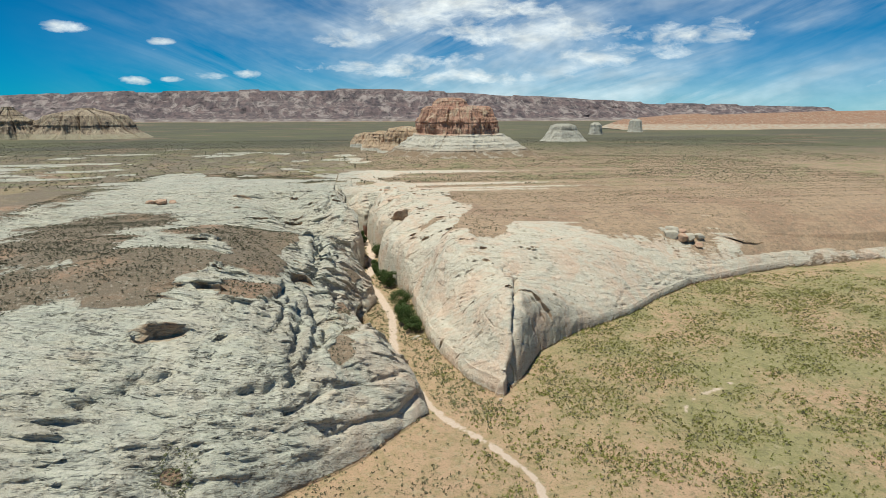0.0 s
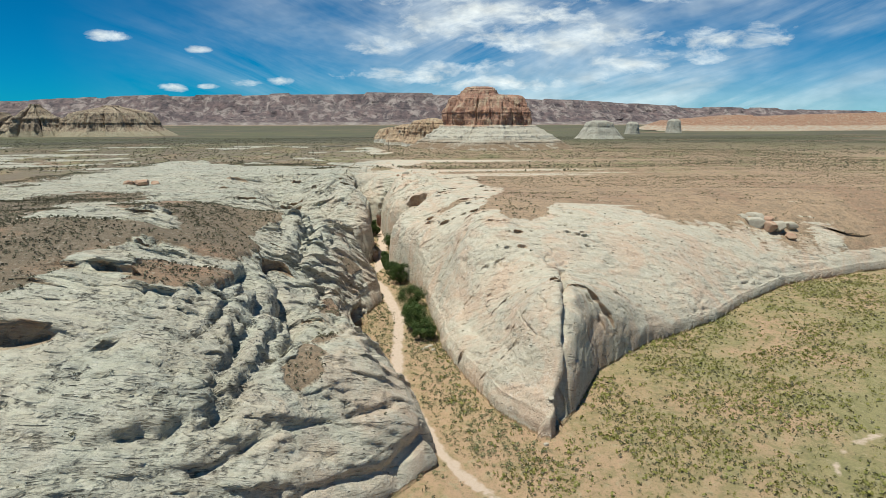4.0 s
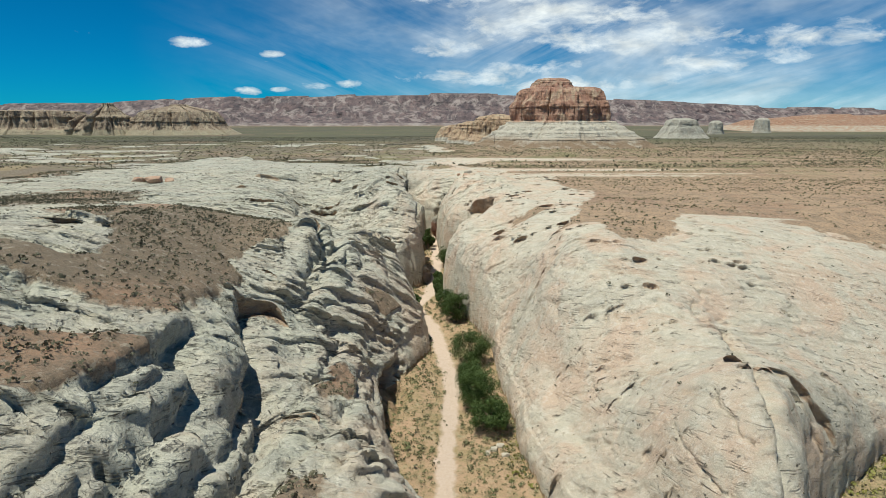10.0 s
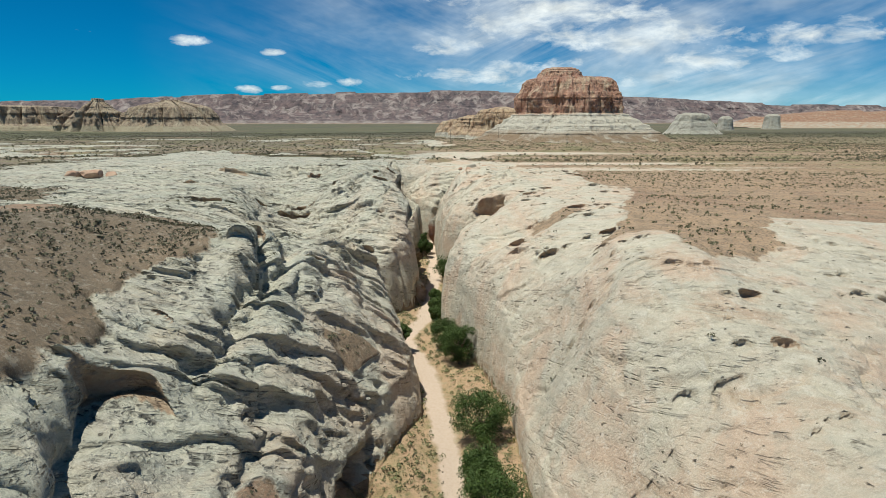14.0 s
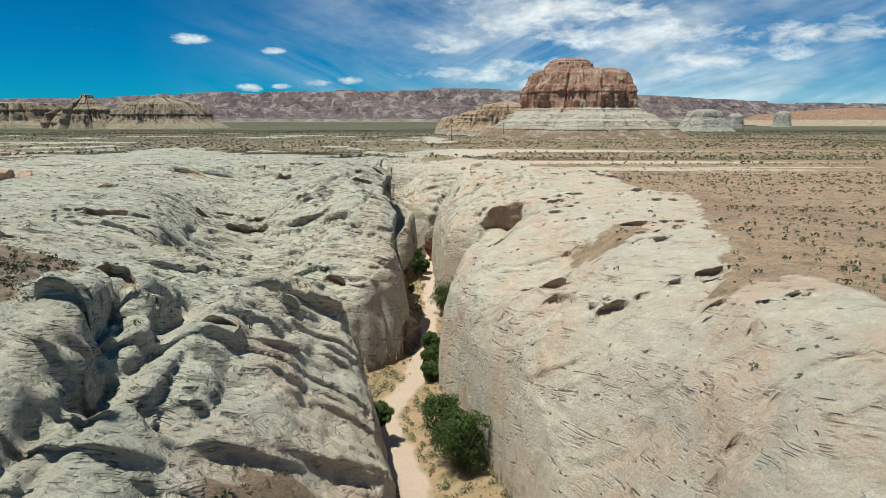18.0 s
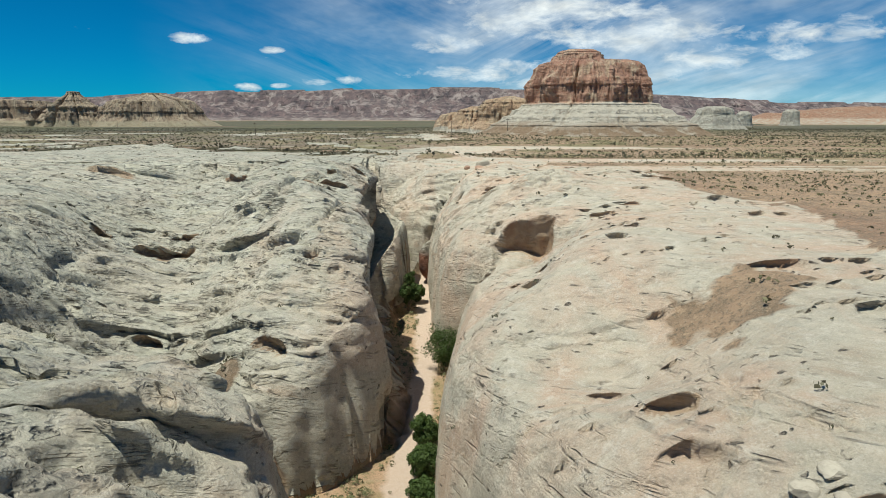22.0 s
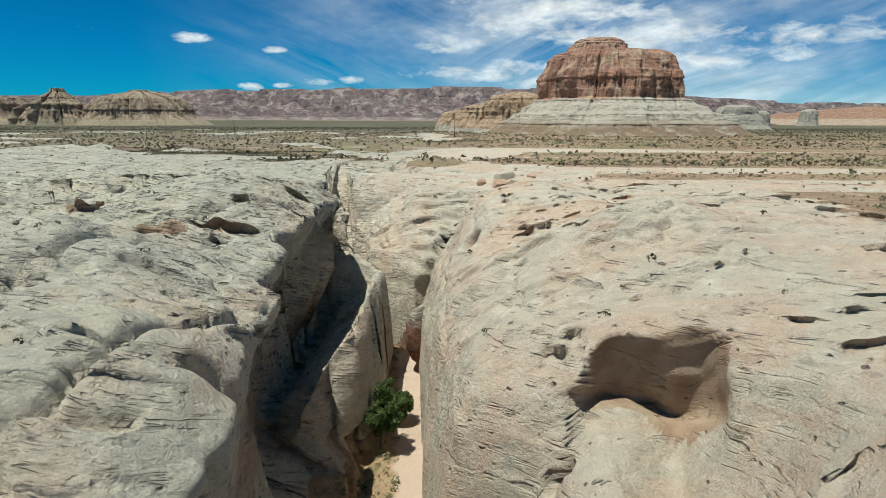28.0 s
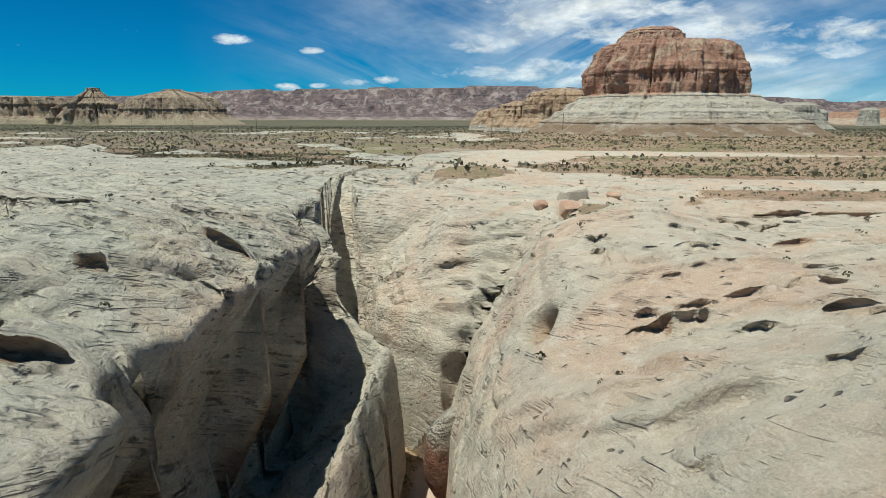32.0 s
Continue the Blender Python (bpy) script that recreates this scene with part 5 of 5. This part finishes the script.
brush("shrubs_canyon", "grey-green brush on the canyon floor beside the trail", 2600, low_ground * (gy > 84) * (gx < 24), (0.25, 1.2), GREEN, 26, 16)
brush("shrubs_rock", "small dry shrubs in cracks of the slickrock", 900, (gh > 4) * (gsoil < 0.7) * (gy > 70) * (gy < 300) * (np.abs(gx) < 70), (0.25, 0.9), SAGE, 12, 17)
brush("shrubs_bowl", "grey-green shrubs crowded in a hollow of the slickrock", 160, 1.0 * (np.hypot(gx - (-22.5), gy - (65.8)) < 2.2), (0.4, 1.0), GREEN, 14, 19)
brush("shrubs_far", "dark low brush over the distant plain", 30000, on_soil * (gy > 255) * (gy < 760) * (np.abs(gx) < 0.8 * gy), (0.7, 2.1), SAGE, 5, 18)

# ---- made by people: the bridge, the line of poles ----
CONCRETE = plain_material("concrete", ((0.30, 0.28, 0.25), (0.24, 0.22, 0.20)), 0.85, 1.0)
POLE_WOOD = plain_material("pole_wood", ((0.10, 0.075, 0.055), (0.07, 0.052, 0.04)), 0.9, 2.0)


def box(x0, x1, y0, y1, z0, z1, bevel=0.0):
    bm = bmesh.new()
    bmesh.ops.create_cube(bm, size=1.0)
    for v in bm.verts:
        v.co = Vector(((x0 + x1) / 2 + v.co.x * (x1 - x0), (y0 + y1) / 2 + v.co.y * (y1 - y0), (z0 + z1) / 2 + v.co.z * (z1 - z0)))
    if bevel:
        bmesh.ops.bevel(bm, geom=list(bm.edges), offset=bevel, segments=1, affect="EDGES")
    return bm


bridge = anchor("bridge", -21 * S, 520 * S, 14.6 * S, "low concrete road bridge on short piers over the wash", "bridge")
part("deck", box(-24, 24, -6, 6, 2.2, 3.4, 0.1), CONCRETE, bridge)
for y in (-5.8, 5.8):
    part("parapet", box(-24, 24, y - 0.15, y + 0.15, 3.4, 4.2, 0.05), CONCRETE, bridge)
for x in (-13, -3, 7, 17):
    part("pier", box(x - 0.5, x + 0.5, -5, 5, -2.5, 2.2, 0.08), CONCRETE, bridge)


def utility_pole(px, py, tall):
    thing = anchor("utility_pole", px * S, py * S, ground_z(px, py) - 0.3, "dark wooden utility pole with a crossarm on the plain", "pole", "line of utility poles")
    part("shaft", limb([(0, 0, 0), (0, 0, tall * 0.5), (0, 0, tall)], [0.17, 0.15, 0.12], 8), POLE_WOOD, thing)
    part("crossarm", box(-1.2, 1.2, -0.06, 0.06, tall - 0.9, tall - 0.72, 0.02), POLE_WOOD, thing)
    for x in (-1.05, 0.0, 1.05):
        part("insulator", limb([(x, 0, tall - 0.72), (x, 0, tall - 0.5)], [0.06, 0.04], 6), CONCRETE, thing)
    return thing


for px, py in [(-190, 600), (-95, 470), (12.9, 406), (41, 432), (92, 500), (160, 590), (-330, 760)]:
    utility_pole(px, py, 10.0)

# the block that leans on the end of the canyon
def boulder(name, px, py, z, size, material, label, seed, squareness=4.0):
    rnd = np.random.RandomState(seed)
    bm = bmesh.new()
    bmesh.ops.create_icosphere(bm, subdivisions=3, radius=1.0)
    co = np.array([v.co for v in bm.verts])
    k = (np.abs(co) ** squareness).sum(1) ** (-1 / squareness)
    co = co * k[:, None] * np.array(size)
    wide = max(size)
    q = co / wide
    co = co * (1 + 0.30 * fbm(q[:, 0] * 1.6, q[:, 1] * 1.6, q[:, 2] * 1.6, 4, seed) + 0.08 * fbm(q[:, 0] * 6, q[:, 1] * 6, q[:, 2] * 6, 3, seed + 2))[:, None]
    for k in range(9):
        d = rnd.normal(size=3)
        d /= np.linalg.norm(d)
        reach = np.abs(d * np.array(size)).sum() * rnd.uniform(0.45, 0.62)
        over = np.maximum(co @ d - reach, 0)
        co = co - 0.85 * over[:, None] * d
    for v, c in zip(bm.verts, co):
        v.co = c
    for f in bm.faces:
        f.smooth = squareness > 3.5
    me = bpy.data.meshes.new(name)
    bm.to_mesh(me)
    bm.free()
    me.materials.append(material)
    ob = new(name, me)
    ob.matrix_world = Matrix.Translation((px * S, py * S, z))
    return tagged(ob, label, "rock")


block_stone = strata_material("block_stone", 6.2 * S, ((0.40, 0.365, 0.30), (0.33, 0.30, 0.245), (0.42, 0.38, 0.31)), ((0.27, 0.12, 0.07), (0.20, 0.09, 0.055), (0.16, 0.07, 0.045)))
boulder("rock_block", 6.4, 232.6, 4.6 * S, (2.0, 2.6, 5.0), block_stone, "tall fallen block, pale on top and red below", 41)


def surface_z(px, py):
    """Height in metres of the finished ground nearest to a place of the plan."""
    k = int(((gx2 - px) ** 2 + (gy2 - py) ** 2).argmin())
    return float(gz2.ravel()[k]) * S


red_stone = plain_material("red_boulder_stone", ((0.36, 0.21, 0.14), (0.47, 0.34, 0.24)), 0.92, 0.6, 0.8)
pale_stone = plain_material("pale_boulder_stone", ((0.46, 0.41, 0.325), (0.38, 0.33, 0.26)), 0.92, 0.6, 0.8)
rb = random.Random(77)
for px, py, size, red in [(95.5, 157.5, 3.4, 0), (98.2, 156.4, 2.6, 1), (100.6, 156.8, 3.0, 0), (102.8, 155.2, 2.2, 1), (97.0, 160.2, 2.8, 0), (104.6, 157.8, 2.4, 0), (93.4, 160.0, 2.0, 0), (100.2, 160.6, 2.0, 1),
                          (15.2, 246.6, 1.7, 1), (17.4, 247.4, 1.5, 0), (13.2, 247.8, 0.9, 1), (16.2, 250.4, 1.8, 0), (19.6, 250.0, 1.0, 1),
                          (19.4, 156.8, 0.55, 0), (20.3, 157.1, 0.5, 0), (20.0, 156.0, 0.4, 0), (13.2, 120.2, 0.7, 0), (13.9, 121.0, 0.5, 0), (12.5, 119.4, 0.45, 0), (14.3, 119.2, 0.6, 0),
                          (-65.0, 214.5, 2.6, 1), (-68.6, 213.4, 2.0, 1), (-61.8, 215.4, 1.8, 1), (26.0, 92.4, 0.6, 0), (24.6, 89.2, 0.5, 0)]:
    a, b, c = size * rb.uniform(0.8, 1.2), size * rb.uniform(0.7, 1.1), size * rb.uniform(0.45, 0.65)
    boulder("boulder", px, py, surface_z(px, py) + 0.25 * c, (a, b, c), red_stone if red else pale_stone,
            "weathered reddish sandstone boulder lying on the rock" if red else "pale weathered sandstone boulder lying on the ground", rb.randrange(10000), 3.2)
